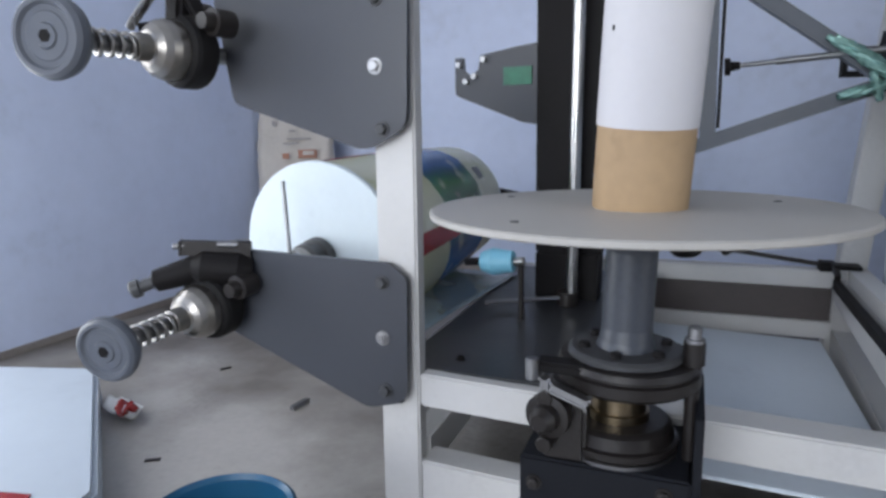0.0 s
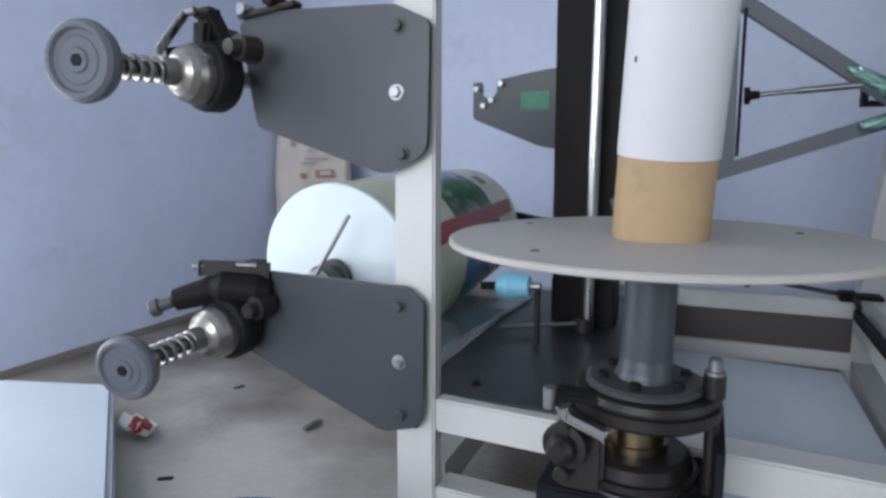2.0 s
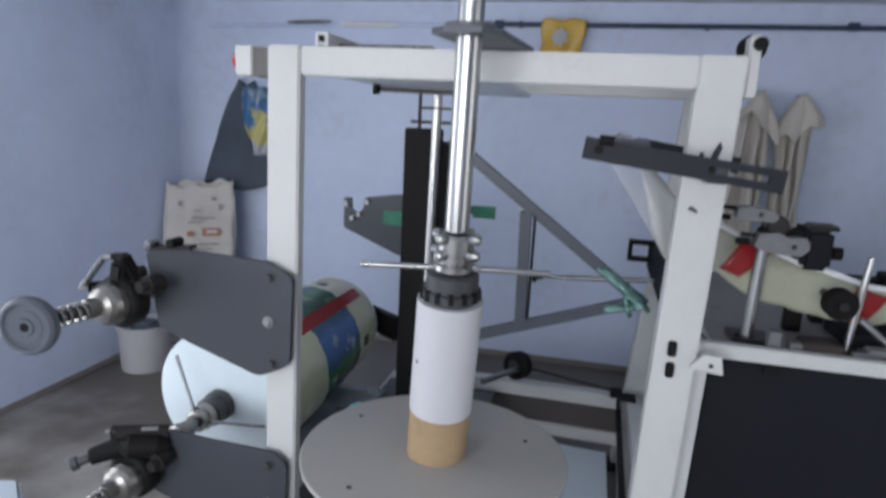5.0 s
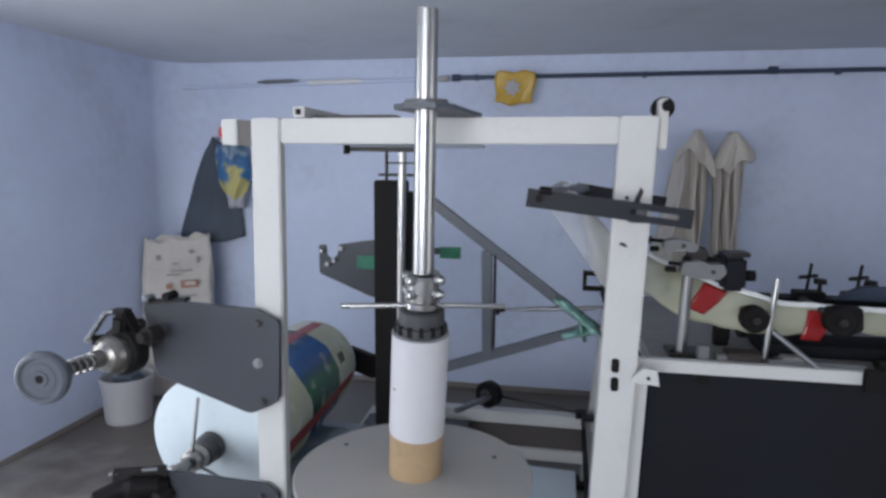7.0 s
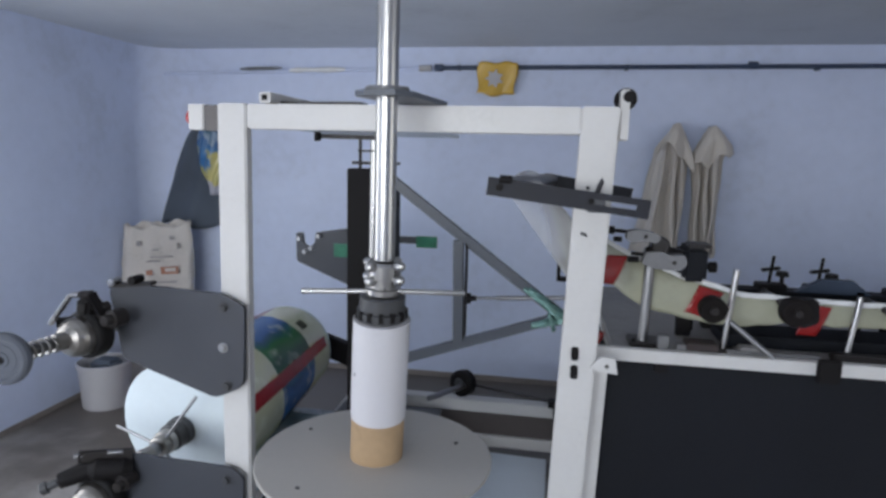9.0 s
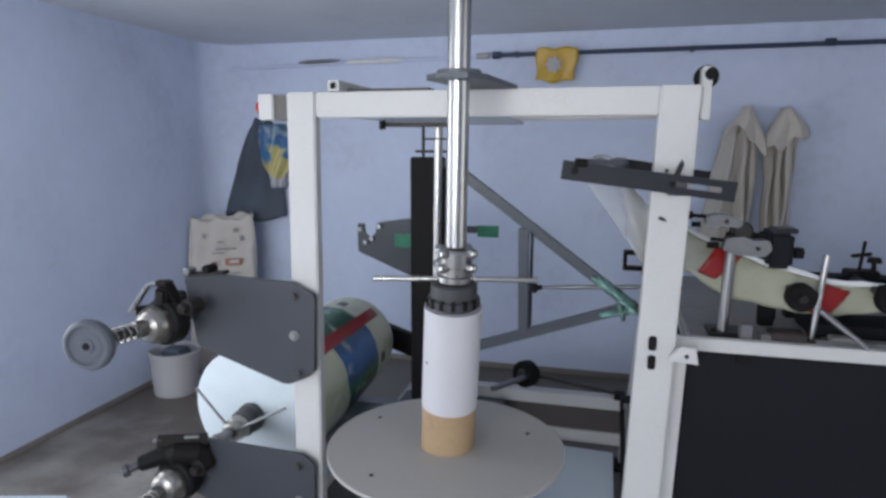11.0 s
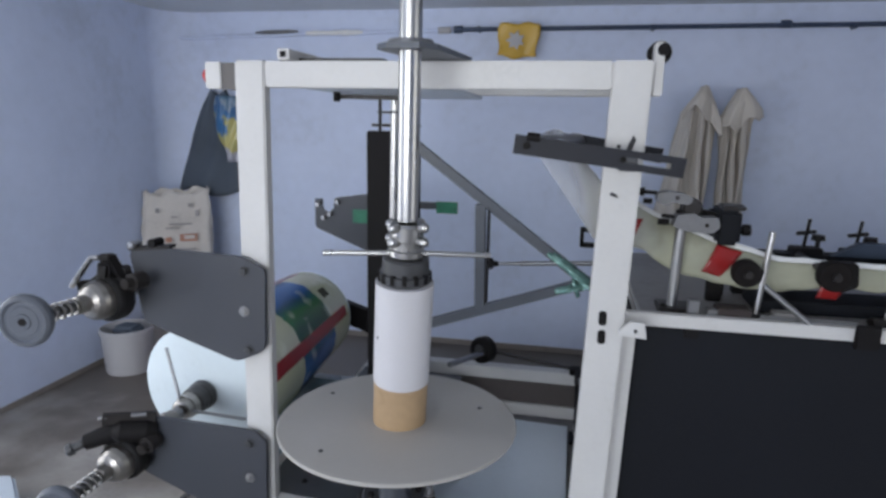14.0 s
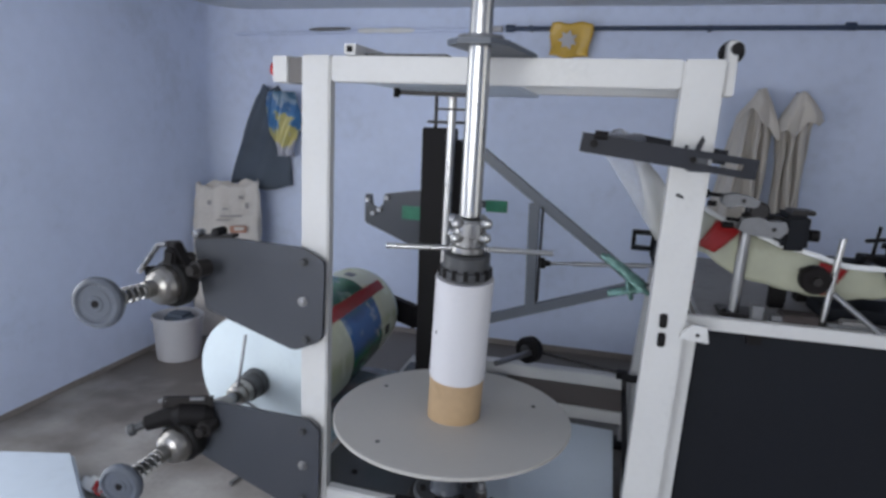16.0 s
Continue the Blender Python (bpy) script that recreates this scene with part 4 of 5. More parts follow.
def core_and_shaft():
    def ax(z):
        k = (z - DZ) / 0.455
        return (CX + 0.005 + 0.028 * k, CY - 0.002 - 0.052 * k, z)
    c = thing("paper_core", CX, CY, DZ, "kraft core with white paper wound on it, standing on the turntable", "paper core")
    part("kraft_base", lathe(B(), ax(DZ + 0.0005), ax(0.914), [(0, 0.0665), (0.119, 0.0665)], 64), KRAFT, c, "brown kraft core end")
    part("paper", lathe(B(), ax(0.911), ax(1.168), [(0, 0.0683), (0.257, 0.0683)], 64), PAPER, c, "white paper winding")
    part("pencil_mark", box(B(), CX - 0.030, CX - 0.027, CY - 0.0795, CY - 0.0745, 1.03, 1.037), INK, c)
    s = thing("winding_shaft", CX + 0.008, CY, 1.176, "polished steel winding shaft with a clamping collar and handles", "shaft")
    ch = part("chuck", lathe(B(), ax(1.1685), ax(1.228), [(0, 0.056), (0.004, 0.0605), (0.022, 0.0605), (0.024, 0.055), (0.056, 0.054), (0.0595, 0.048)], 48), CHUCK, s, "dark ribbed chuck")
    for k in range(14):
        a = 2 * math.pi * k / 14
        x, y = ax(1.18)[0] + 0.0600 * math.cos(a), ax(1.18)[1] + 0.0600 * math.sin(a)
        part("rib", bar(B(), (x, y, 1.170), (x, y, 1.190), 0.008, 0.006, (math.cos(a), math.sin(a), 0), 0.001), BLACK, ch)
    co = part("collar", lathe(B(), ax(1.228), ax(1.310), [(0, 0.038), (0.006, 0.042), (0.018, 0.042), (0.02, 0.034), (0.04, 0.034), (0.043, 0.038), (0.075, 0.038), (0.082, 0.033)], 40), STEEL, s, "turned steel collar")
    for k in range(4):
        a = math.pi / 4 + k * math.pi / 2 + 0.35
        for z in (1.264, 1.298):
            x, y = ax(z)[0] + 0.034 * math.cos(a), ax(z)[1] + 0.034 * math.sin(a)
            o = Vector((math.cos(a), math.sin(a), 0.15)).normalized()
            part("ball_screw", lathe(B(), (x, y, z), Vector((x, y, z)) + o * 0.026, [(0, 0.010), (0.008, 0.012), (0.018, 0.012), (0.024, 0.008), (0.026, 0.003)], 16), STEEL, co)
    d = Vector((0.346, 0.075, 0.003)).normalized()
    o = Vector((0.148, 0.862, 1.243))
    part("handle", rod(B(), o - d * 0.036, o - d * 0.185, 0.0062, 16), STEEL, s, "bright round handle rod")
    part("handle", rod(B(), o + d * 0.036, o + d * 0.190 + Vector((0, 0, -0.004)), 0.0062, 16), STEEL, s, "bright round handle rod")
    part("shaft_tube", rod(B(), ax(1.310), (0.154, 0.872, 1.895), 0.0245, 40), STEEL, s, "polished vertical tube")
    part("bearing_ring", lathe(B(), (0.152, 0.873, 1.6915), (0.152, 0.873, 1.701), [(0, 0.05), (0.0095, 0.048)], 40), DULL, s)


core_and_shaft()


# ---------------------------------------------------------------- film guide, film, table
def film_guide():
    g = thing("film_guide", 0.5, 1.15, 1.48, "pair of slotted grey guide bars with a roller between them", "film guide")

    def slotted(p0, p1, y):
        a, b = Vector((p0[0], y + 0.006, p0[1])), Vector((p1[0], y + 0.006, p1[1]))
        u = (b - a).normalized()
        n = Vector((-u.z, 0, u.x))
        L = (b - a).length
        body = part("guide_bar", bar(B(), a, a + u * (L * 0.66), 0.042, 0.0117, (0, 1, 0), 0), BARM, g, "slotted charcoal guide bar")
        for k in (-1, 1):
            part("slot_edge", bar(B(), a + u * (L * 0.66) + n * 0.0135 * k, a + u * (L * 0.925) + n * 0.0135 * k, 0.015, 0.0117, (0, 1, 0), 0), BARM, body)
        part("bar_end", bar(B(), a + u * (L * 0.925), b, 0.042, 0.0117, (0, 1, 0), 0), BARM, body)
    slotted((0.374, 1.489), (0.735, 1.446), 0.930)
    part("rear_bar", bar(B(), (0.495, 1.391, 1.490), (0.748, 1.391, 1.452), 0.040, 0.0117, (0, 1, 0), 0.001), BARM, g, "plain charcoal rear guide bar")
    part("roller", rod(B(), (0.405, 0.943, 1.487), (0.515, 1.385, 1.487), 0.022, 32), DULL, g, "steel guide roller")
    part("bolt", hexbolt(B(), 0.402, 0.930, 1.486, 0.0065, 0.004), BLACK, g)
    part("bolt", hexbolt(B(), 0.608, 0.930, 1.461, 0.005, 0.003), BLACK, g)
    part("journal", lathe(B(), (0.402, 0.934, 1.505), (0.430, 0.934, 1.503), [(0, 0.010), (0.028, 0.010)], 14), BLACK, g)
    part("mount", box(B(), 0.60, 0.64, 0.942, YP - 0.001, 1.435, 1.470, 0.003), GREY, g)
    part("mount", box(B(), 0.585, 0.625, YP + 0.076, 1.385, 1.44, 1.465, 0.003), GREY, g)
    # dark side plate and square bracket inside the frame
    p = thing("side_plate", 0.66, 1.7, 0.95, "dark slanted side plate with a square-holed bracket", "plate")
    bm = B()
    bar(bm, (0.645, 2.13, 1.090), (0.698, 1.30, 0.940), 0.014, 0.13, (0.1, 0, 1), 0.003)
    part("slanted_plate", bm, PANELD, p)
    part("edge_strip", bar(B(), (0.652, 2.13, 1.159), (0.706, 1.30, 1.009), 0.010, 0.006, (0.1, 0, 1), 0.001), CREAM, p, "thin pale strip along the upper edge of the plate")
    br = B()
    for a in ((0.555, 0.570, 1.040, 1.120), (0.630, 0.645, 1.040, 1.120), (0.570, 0.630, 1.040, 1.056), (0.570, 0.630, 1.104, 1.120)):
        box(br, a[0], a[1], 2.13, 2.17, a[2], a[3], 0.001)
    part("square_bracket", br, BLACK, p)


film_guide()


RIDGE = [(0.388, 1.492), (0.405, 1.512), (0.43, 1.502), (0.488, 1.455), (0.578, 1.378), (0.723, 1.297), (0.871, 1.238), (1.041, 1.192), (1.25, 1.184), (1.6, 1.182), (2.95, 1.182)]


def along(table, x):
    for (a, b), (c, d) in zip(table, table[1:]):
        if x <= c:
            return b + (d - b) * max(0, x - a) / (c - a)
    return table[-1][1]


def film_section(x, v):
    """Web that lies flat on the roller and is folded on its side further on: near face, narrow top, far face. v runs across it."""
    drop = along([(0.388, 0.015), (0.43, 0.050), (0.488, 0.100), (0.564, 0.148), (0.64, 0.122), (0.70, 0.102), (0.78, 0.118), (0.91, 0.100), (1.04, 0.078), (1.15, 0.052), (3.0, 0.046)], x)
    y0 = along([(0.388, 0.955), (0.45, 1.0), (0.60, 1.18), (0.68, 1.250), (3.0, 1.252)], x)
    y1 = along([(0.388, 1.37), (0.45, 1.36), (0.60, 1.32), (0.75, 1.305), (3.0, 1.29)], x)
    w = y1 - y0
    if v < 0.42:
        k = v / 0.42
        return y0 + 0.25 * w * k ** 2.2 - 0.005 * math.sin(math.pi * k), -drop * (1 - k)
    if v > 0.58:
        k = (1 - v) / 0.42
        return y1 - 0.25 * w * k ** 2.2, -drop * (1 - k)
    k = (v - 0.42) / 0.16
    return y0 + w * (0.25 + 0.5 * k), 0.006 * math.sin(math.pi * k)


def film():
    bm = B()
    xs = [0.388, 0.394, 0.400, 0.406, 0.416] + [0.43 + 0.025 * i for i in range(46)] + [1.7 + 0.12 * i for i in range(11)]
    n = len(xs) - 1

    def f(u, v):
        x = xs[round(u * n)]
        y, dz = film_section(x, v)
        wr = 0.0018 * math.sin(38 * x + 9 * v) + 0.0018 * math.sin(83 * x - 13 * v)
        return Vector((x + 0.24 * (y - 0.955) * max(0, 1 - (x - 0.388) / 0.2), y, along(RIDGE, x) + dz + wr))
    return cloth(bm, f, n, 22, 0.0012)


def film_rim():
    """The narrow folded edge that stands up along the top of the film."""
    def f(u, v):
        x = 0.60 + 2.3 * u
        y = film_section(x, 0.46)[0]
        return Vector((x, y - 0.009 + 0.016 * v, along(RIDGE, x) + 0.003 + 0.013 * math.sin(math.pi * v) + 0.0012 * math.sin(41 * x) + 0.001 * math.sin(97 * x + 2 * v)))
    return cloth(B(), f, 110, 6, 0.0012)


FILM = solo("formed_film", film(), CREAMF, "cream printed film folded over the roller and drawn along the table", "film")
part("folded_edge", film_rim(), WHITEF, FILM, "glossy white folded edge")


def film_patch():
    bm = B()

    def f(u, v):
        y, dz = film_section(1.0, 0.03 + 0.39 * v)
        return Vector(((u - 0.5) * (0.048 + 0.020 * v) + 0.026 * (v - 0.5), y - 0.011, dz))
    cloth(bm, f, 6, 14, 0.001)
    return tagged(part("red_print", bm, REDP, None, local=True), "red printed band on the moving film", "print", "red bands on the film")


def table():
    t = thing("work_table", 1.6, 1.6, FLOOR, "cream-edged machine table with charcoal front panels", "table")
    part("front_panel", box(B(), 0.600, 2.90, 1.140, 1.155, FLOOR + 0.05, 1.034, 0.002), PANELD, t, "charcoal sheet front panel")
    part("side_panel", box(B(), 0.722, 0.737, 1.1555, 1.95, FLOOR + 0.05, 1.025, 0.002), PANELD, t)
    part("side_sheet", box(B(), 0.704, 0.7125, 1.157, 2.12, 0.40, 0.985, 0.002), PANELW, t, "pale blue-white side sheet")
    part("front_rail", box(B(), 0.640, 2.92, 1.126, 1.155, 1.035, 1.068, 0.003), CREAM, t)
    part("table_top", box(B(), 0.70, 2.92, 1.1555, 2.0, 1.036, 1.056, 0.002), TABLE, t, "worn grey table top")
    for x in (0.75, 2.85):
        for y in (1.18, 1.92):
            part("leg", box(B(), x - 0.02, x + 0.02, y - 0.02, y + 0.02, FLOOR, 1.025, 0.002), CREAM, t)
    part("front_leg", leaning_post(0.655, 0.625, 0.060, 1.106, 0.032, FLOOR, 1.034), CREAM, t, "cream upright of the table beside the machine post")
    bk = part("corner_bracket", prism(B(), [(0.636, 1.046), (0.660, 1.072), (0.694, 1.070), (0.701, 1.030), (0.634, 1.036)], 1.030, 1.040), CREAM, t)
    part("bolt", hexbolt(B(), 0.674, 1.030, 1.049, 0.0035, 0.003), CAST, bk)
    part("clip", box(B(), 0.803, 0.838, 1.128, 1.1395, 1.010, 1.034, 0.002), BLACK, t)
    part("clip", box(B(), 1.185, 1.240, 1.112, 1.1255, 1.020, 1.080, 0.004), BLACK, t)


table()


def table_things():
    p = thing("clamp_post", 0.79, 1.25, 1.015, "bright steel pillar with aluminium clamp heads", "clamp post")
    part("base", box(B(), 0.745, 0.835, 1.19, 1.28, 1.0565, 1.068, 0.003), CAST, p)
    for x in (0.757, 0.822):
        part("base_bolt", hexbolt(B(), x, 1.205, 1.068, 0.006, 0.006, (0, 0, 1)), BLACK, p)
    part("pillar", rod(B(), (0.782, 1.225, 1.066), (0.788, 1.225, 1.275), 0.0135, 24), DULL, p)
    low = part("clamp_head", prism(B(), rounded([(0.772, 1.312), (0.812, 1.318), (0.834, 1.308), (0.872, 1.310), (0.880, 1.286), (0.862, 1.268), (0.800, 1.270), (0.764, 1.282)], 0.007), 1.200, 1.245, 0.003), ALU, p, "scuffed aluminium clamp jaw")
    part("jaw_bolt", hexbolt(B(), 0.846, 1.200, 1.289, 0.004, 0.004), CAST, low)
    high = part("clamp_head", prism(B(), rounded([(0.722, 1.366), (0.748, 1.372), (0.790, 1.366), (0.812, 1.354), (0.800, 1.338), (0.760, 1.342), (0.738, 1.334), (0.720, 1.346)], 0.006), 1.205, 1.245, 0.003), ALU, p, "scuffed aluminium clamp jaw")
    part("jaw_bolt", hexbolt(B(), 0.770, 1.205, 1.355, 0.004, 0.004), CAST, high)
    part("knuckle", lathe(B(), (0.812, 1.215, 1.330), (0.812, 1.250, 1.330), [(0, 0.020), (0.004, 0.024), (0.031, 0.024), (0.035, 0.020)], 20), CAST, p)
    part("side_screw", rod(B(), (0.690, 1.225, 1.366), (0.722, 1.225, 1.364), 0.005), BLACK, p)
    part("side_screw", rod(B(), (0.738, 1.225, 1.306), (0.770, 1.225, 1.304), 0.005), BLACK, p)
    part("screw_knob", lathe(B(), (0.690, 1.225, 1.366), (0.676, 1.225, 1.367), [(0, 0.011), (0.014, 0.010)], 14), BLACK, p)
    part("clamp_screw", rod(B(), (0.73, 1.225, 1.290), (0.758, 1.225, 1.290), 0.008), BLACK, p)
    part("clamp_screw", rod(B(), (0.69, 1.23, 1.342), (0.712, 1.23, 1.342), 0.007), BLACK, p)
    part("clamp_pin", rod(B(), (0.792, 1.235, 1.305), (0.792, 1.235, 1.322), 0.018), BLACK, p)
    part("clamp_arm", bar(B(), (0.79, 1.25, 1.325), (0.90, 1.27, 1.30), 0.02, 0.02, (0, 1, 0), 0.005), BLACK, p)
    m = thing("motor_box", 0.92, 1.30, 1.015, "black motor block on a bracket over the film", "motor")
    part("housing", box(B(), 0.878, 0.940, 1.24, 1.36, 1.232, 1.325, 0.010), PANELD, m)
    part("stand", box(B(), 0.89, 0.93, 1.335, 1.36, 1.0565, 1.232, 0.003), BLACK, m)
    part("knob", lathe(B(), (0.940, 1.28, 1.270), (0.958, 1.28, 1.270), [(0, 0.008), (0.01, 0.008), (0.011, 0.015), (0.03, 0.015)], 16), BLACK, m)
    part("cap", box(B(), 0.888, 0.945, 1.235, 1.30, 1.325, 1.337, 0.003), CAST, m)
    for x, z1, lab in ((0.984, 1.280, "plain bright steel rod standing on the table"), (1.282, 1.225, "plain bright steel rod standing on the table")):
        r = thing("guide_post", x, 1.20, 1.0565, lab, "rod", "guide posts")
        part("rod", rod(B(), (x, 1.20, 1.067), (x + 0.018, 1.20, z1), 0.0075, 20), STEEL, r)
        part("foot", box(B(), x - 0.03, x + 0.03, 1.17, 1.23, 1.0565, 1.067, 0.002), CAST, r)
    for x, z, rr in ((0.938, 1.182, 0.034), (1.134, 1.188, 0.037), (1.39, 1.182, 0.035)):
        r = thing("pinch_roller", x, 1.2, z, "dark rubber pinch roller pressing on the film", "roller", "pinch rollers")
        part("tyre", lathe(B(), (x, 1.135, z), (x, 1.170, z), [(0, rr - 0.004), (0.004, rr), (0.031, rr), (0.035, rr - 0.004)], 32), BROWNR, r)
        part("hub", rod(B(), (x, 1.123, z), (x, 1.42, z), 0.010), CAST, r)
        if x > 1:
            part("bearing_block", prism(B(), rounded([(x - 0.020, z + 0.024), (x + 0.060, z + 0.030), (x + 0.066, z - 0.030), (x + 0.030, z - 0.046), (x - 0.010, z - 0.036)], 0.012), 1.172, 1.205), BLACK, r)
        part("arm", box(B(), x - 0.012, x + 0.012, 1.40, 1.42, 1.0565, z + 0.02, 0.002), BLACK, r)
    g = thing("film_former", 1.5, 1.42, 1.015, "dark rail of the film former with clamps along it", "film former")
    part("rail", box(B(), 0.97, 2.7, 1.43, 1.50, 1.13, 1.185, 0.004), PANELD, g)
    for x in (1.0, 1.5, 2.2, 2.66):
        part("leg", box(B(), x - 0.015, x + 0.015, 1.44, 1.48, 1.0565, 1.13, 0.002), BLACK, g)
    for x in (1.172, 1.305, 1.52):
        c = part("clamp", box(B(), x - 0.045, x + 0.035, 1.425, 1.475, 1.1855, 1.205, 0.003), BLACK, g)
        part("spindle", rod(B(), (x - 0.01, 1.45, 1.205), (x - 0.002, 1.45, 1.285), 0.0045), BLACK, c)
        part("wing", bar(B(), (x - 0.034, 1.45, 1.242), (x + 0.018, 1.45, 1.250), 0.010, 0.014, (0, 1, 0), 0.003), BLACK, c)
        part("knob", lathe(B(), (x + 0.025, 1.45, 1.205), (x + 0.025, 1.45, 1.24), [(0, 0.006), (0.02, 0.006), (0.021, 0.018), (0.035, 0.016)], 16), BLACK, c)
    part("lower_block", box(B(), 1.0, 2.7, 1.26, 1.40, 1.0565, 1.09, 0.003), PANELD, g, "dark tray under the film")
    part("cover", prism(B(), [(1.22, 1.19), (1.29, 1.23), (1.37, 1.23), (1.42, 1.19)], 1.40, 1.425), mat("navy_cover", (0.03, 0.045, 0.075), 0.45), g)
    s = thing("support_stay", 1.05, 1.18, 1.015, "thin steel stay rod slanting down to the table", "rod")
    part("stay", rod(B(), (0.985, 1.16, 1.150), (1.09, 1.135, 1.068), 0.0075), DULL, s)
    w = thing("wooden_block", 0.93, 1.18, 1.015, "small rust-brown packing block on the table", "block")
    part("block", box(B(), 0.885, 0.965, 1.16, 1.22, 1.0565, 1.085, 0.003), mat("rust_block", (0.035, 0.025, 0.024), 0.7, vary=0.25), w)
    for x0, x1, y0, y1, z1, m in ((0.815, 0.842, 1.168, 1.200, 1.098, ALU), (0.862, 0.892, 1.165, 1.20, 1.078, ALU), (0.985, 1.21, 1.162, 1.178, 1.074, ALU), (1.24, 1.42, 1.165, 1.19, 1.082, CAST)):
        o = thing("steel_offcut", (x0 + x1) / 2, (y0 + y1) / 2, 1.0565, "short piece of flat steel lying on the table", "offcut", "offcuts on the table")
        part("bar", box(B(), x0, x1, y0, y1, 1.0565, z1, 0.002), m, o)
    w = thing("wooden_block", 1.05, 1.18, 1.015, "small grey steel offcut on the table", "block")
    part("block", box(B(), 1.02, 1.08, 1.17, 1.21, 1.0565, 1.08, 0.003), TABLE, w)


table_things()


# ---------------------------------------------------------------- along the back wall and floor
def far_rail():
    r = thing("shaft_rail", 0.3, 2.4, FLOOR, "spare roll shaft with black end wheel on the rail", "roll shaft")
    part("shaft", rod(B(), (0.07, 1.86, 0.585), (0.180, 2.13, 0.550), 0.012), DULL, r)
    part("end_wheel", lathe(B(), (0.155, 2.125, 0.556), (0.19, 2.195, 0.546), [(0, 0.045), (0.01, 0.058), (0.05, 0.058), (0.066, 0.03)], 28), BLACK, r)
    part("wheel_rim", lathe(B(), (0.151, 2.118, 0.557), (0.155, 2.125, 0.556), [(0, 0.022), (0.007, 0.026)], 24), CHUCK, r)
    part("long_shaft", rod(B(), (0.19, 2.19, 0.535), (0.57, 2.17, 0.490), 0.007), CAST, r)
    part("end_block", box(B(), 0.545, 0.59, 2.13, 2.18, 0.4765, 0.505, 0.003), BLACK, r)


far_rail()


def side_bar():
    s = thing("side_track", 0.56, 1.5, 0.43, "cream side track with a black rubber strip and a small stop", "track")
    part("track", bar(B(), (0.634, 2.10, 0.472), (0.628, 1.16, 0.470), 0.042, 0.05, (0, 0, 1), 0.004), CREAM, s)
    part("strip", bar(B(), (0.578, 2.06, 0.4560), (0.566, 1.16, 0.4555), 0.014, 0.024, (0, 0, 1), 0.002), BLACK, s)
    part("stop", box(B(), 0.570, 0.640, 2.06, 2.12, 0.4975, 0.510, 0.002), BLACK, s)
    part("stop_pin", rod(B(), (0.575, 2.07, 0.500), (0.575, 2.03, 0.482), 0.009), CAST, s)
    part("track_leg", box(B(), 0.61, 0.645, 2.07, 2.10, 0.443, 0.449), CREAM, s)


side_bar()


def crease(a):
    """A sharp-edged fold, from -1 to 1."""
    return 2 * abs((a / math.pi) % 2 - 1) - 1


def coats():
    # half widths to either side at shares of the length: hook, shoulder, waist, hem
    left = ([(0, 0.010), (0.06, 0.040), (0.16, 0.105), (0.24, 0.112), (0.5, 0.150), (1, 0.200)], [(0, 0.012), (0.10, 0.052), (0.22, 0.092), (0.4, 0.080), (1, 0.062)])
    right = ([(0, 0.010), (0.12, 0.045), (0.28, 0.085), (0.5, 0.072), (1, 0.060)], [(0, 0.014), (0.06, 0.050), (0.15, 0.096), (0.22, 0.074), (0.6, 0.066), (1, 0.062)])
    for k, (x0, hz) in enumerate(((1.187, 0.75), (1.375, 0.69))):
        top = 1.752 - 0.012 * k

        def f(u, v, x0=x0, hz=hz, k=k, top=top):
            a = (u - 0.5) * 2
            w = along(left[k], v) if a < 0 else along(right[k], v)
            deep = min(1, v * 2.4)
            ph = 9.5 * a + 1.7 * k + 0.9 * math.sin(2.6 * a + k) + 0.35 * math.sin(5 * v + 3 * a)
            fold = deep * (0.042 * crease(ph) + 0.016 * crease(2.3 * ph + 1.1) + 0.008 * math.sin(23 * v + 4 * a) * (1 - v))
            z = top - hz * v - 0.016 * abs(a) * min(1, v * 6) + (0.028 * math.sin(a * 5 + k) + 0.012 * math.sin(13 * a)) * v
            return Vector((x0 + a * w + 0.010 * math.sin(9 * v + 4 * a + k) * v, YB - 0.060 - 0.050 * (1 - a * a) * min(1, 0.35 + v * 3) - fold, z))
        c = solo("work_coat", cloth(B(), f, 84, 36, 0.004), COAT, "cream cotton work coat hanging in folds from a wall hook", "coat", "coats on the wall")
        part("hook", rod(B(), (x0, YB - 0.09, top - 0.004), (x0, YB, top + 0.003), 0.006), DULL, c)

        def g(u, v, x0=x0, k=k, top=top):
            # shoulders thrown over the hook, with an uneven hem
            a = (u - 0.5) * 2
            w = along([(0, 0.010), (0.3, 0.050), (0.7, 0.098), (1, 0.112)], v) * (1.0 if (a < 0) == (k == 0) else 0.9)
            hem = 0.155 + 0.055 * math.sin(2.4 * a + 2.2 * k) + 0.022 * crease(7 * a + k)
            return Vector((x0 + a * w, YB - 0.130 - 0.030 * (1 - a * a) * min(1, 3 * v) - 0.020 * crease(5.2 * a + 2.1 * k + 1.2 * v) * v, top + 0.004 - hem * v - 0.050 * abs(a) ** 1.3 * v))
        part("shoulder", cloth(B(), g, 40, 16, 0.004), COAT, c)


coats()


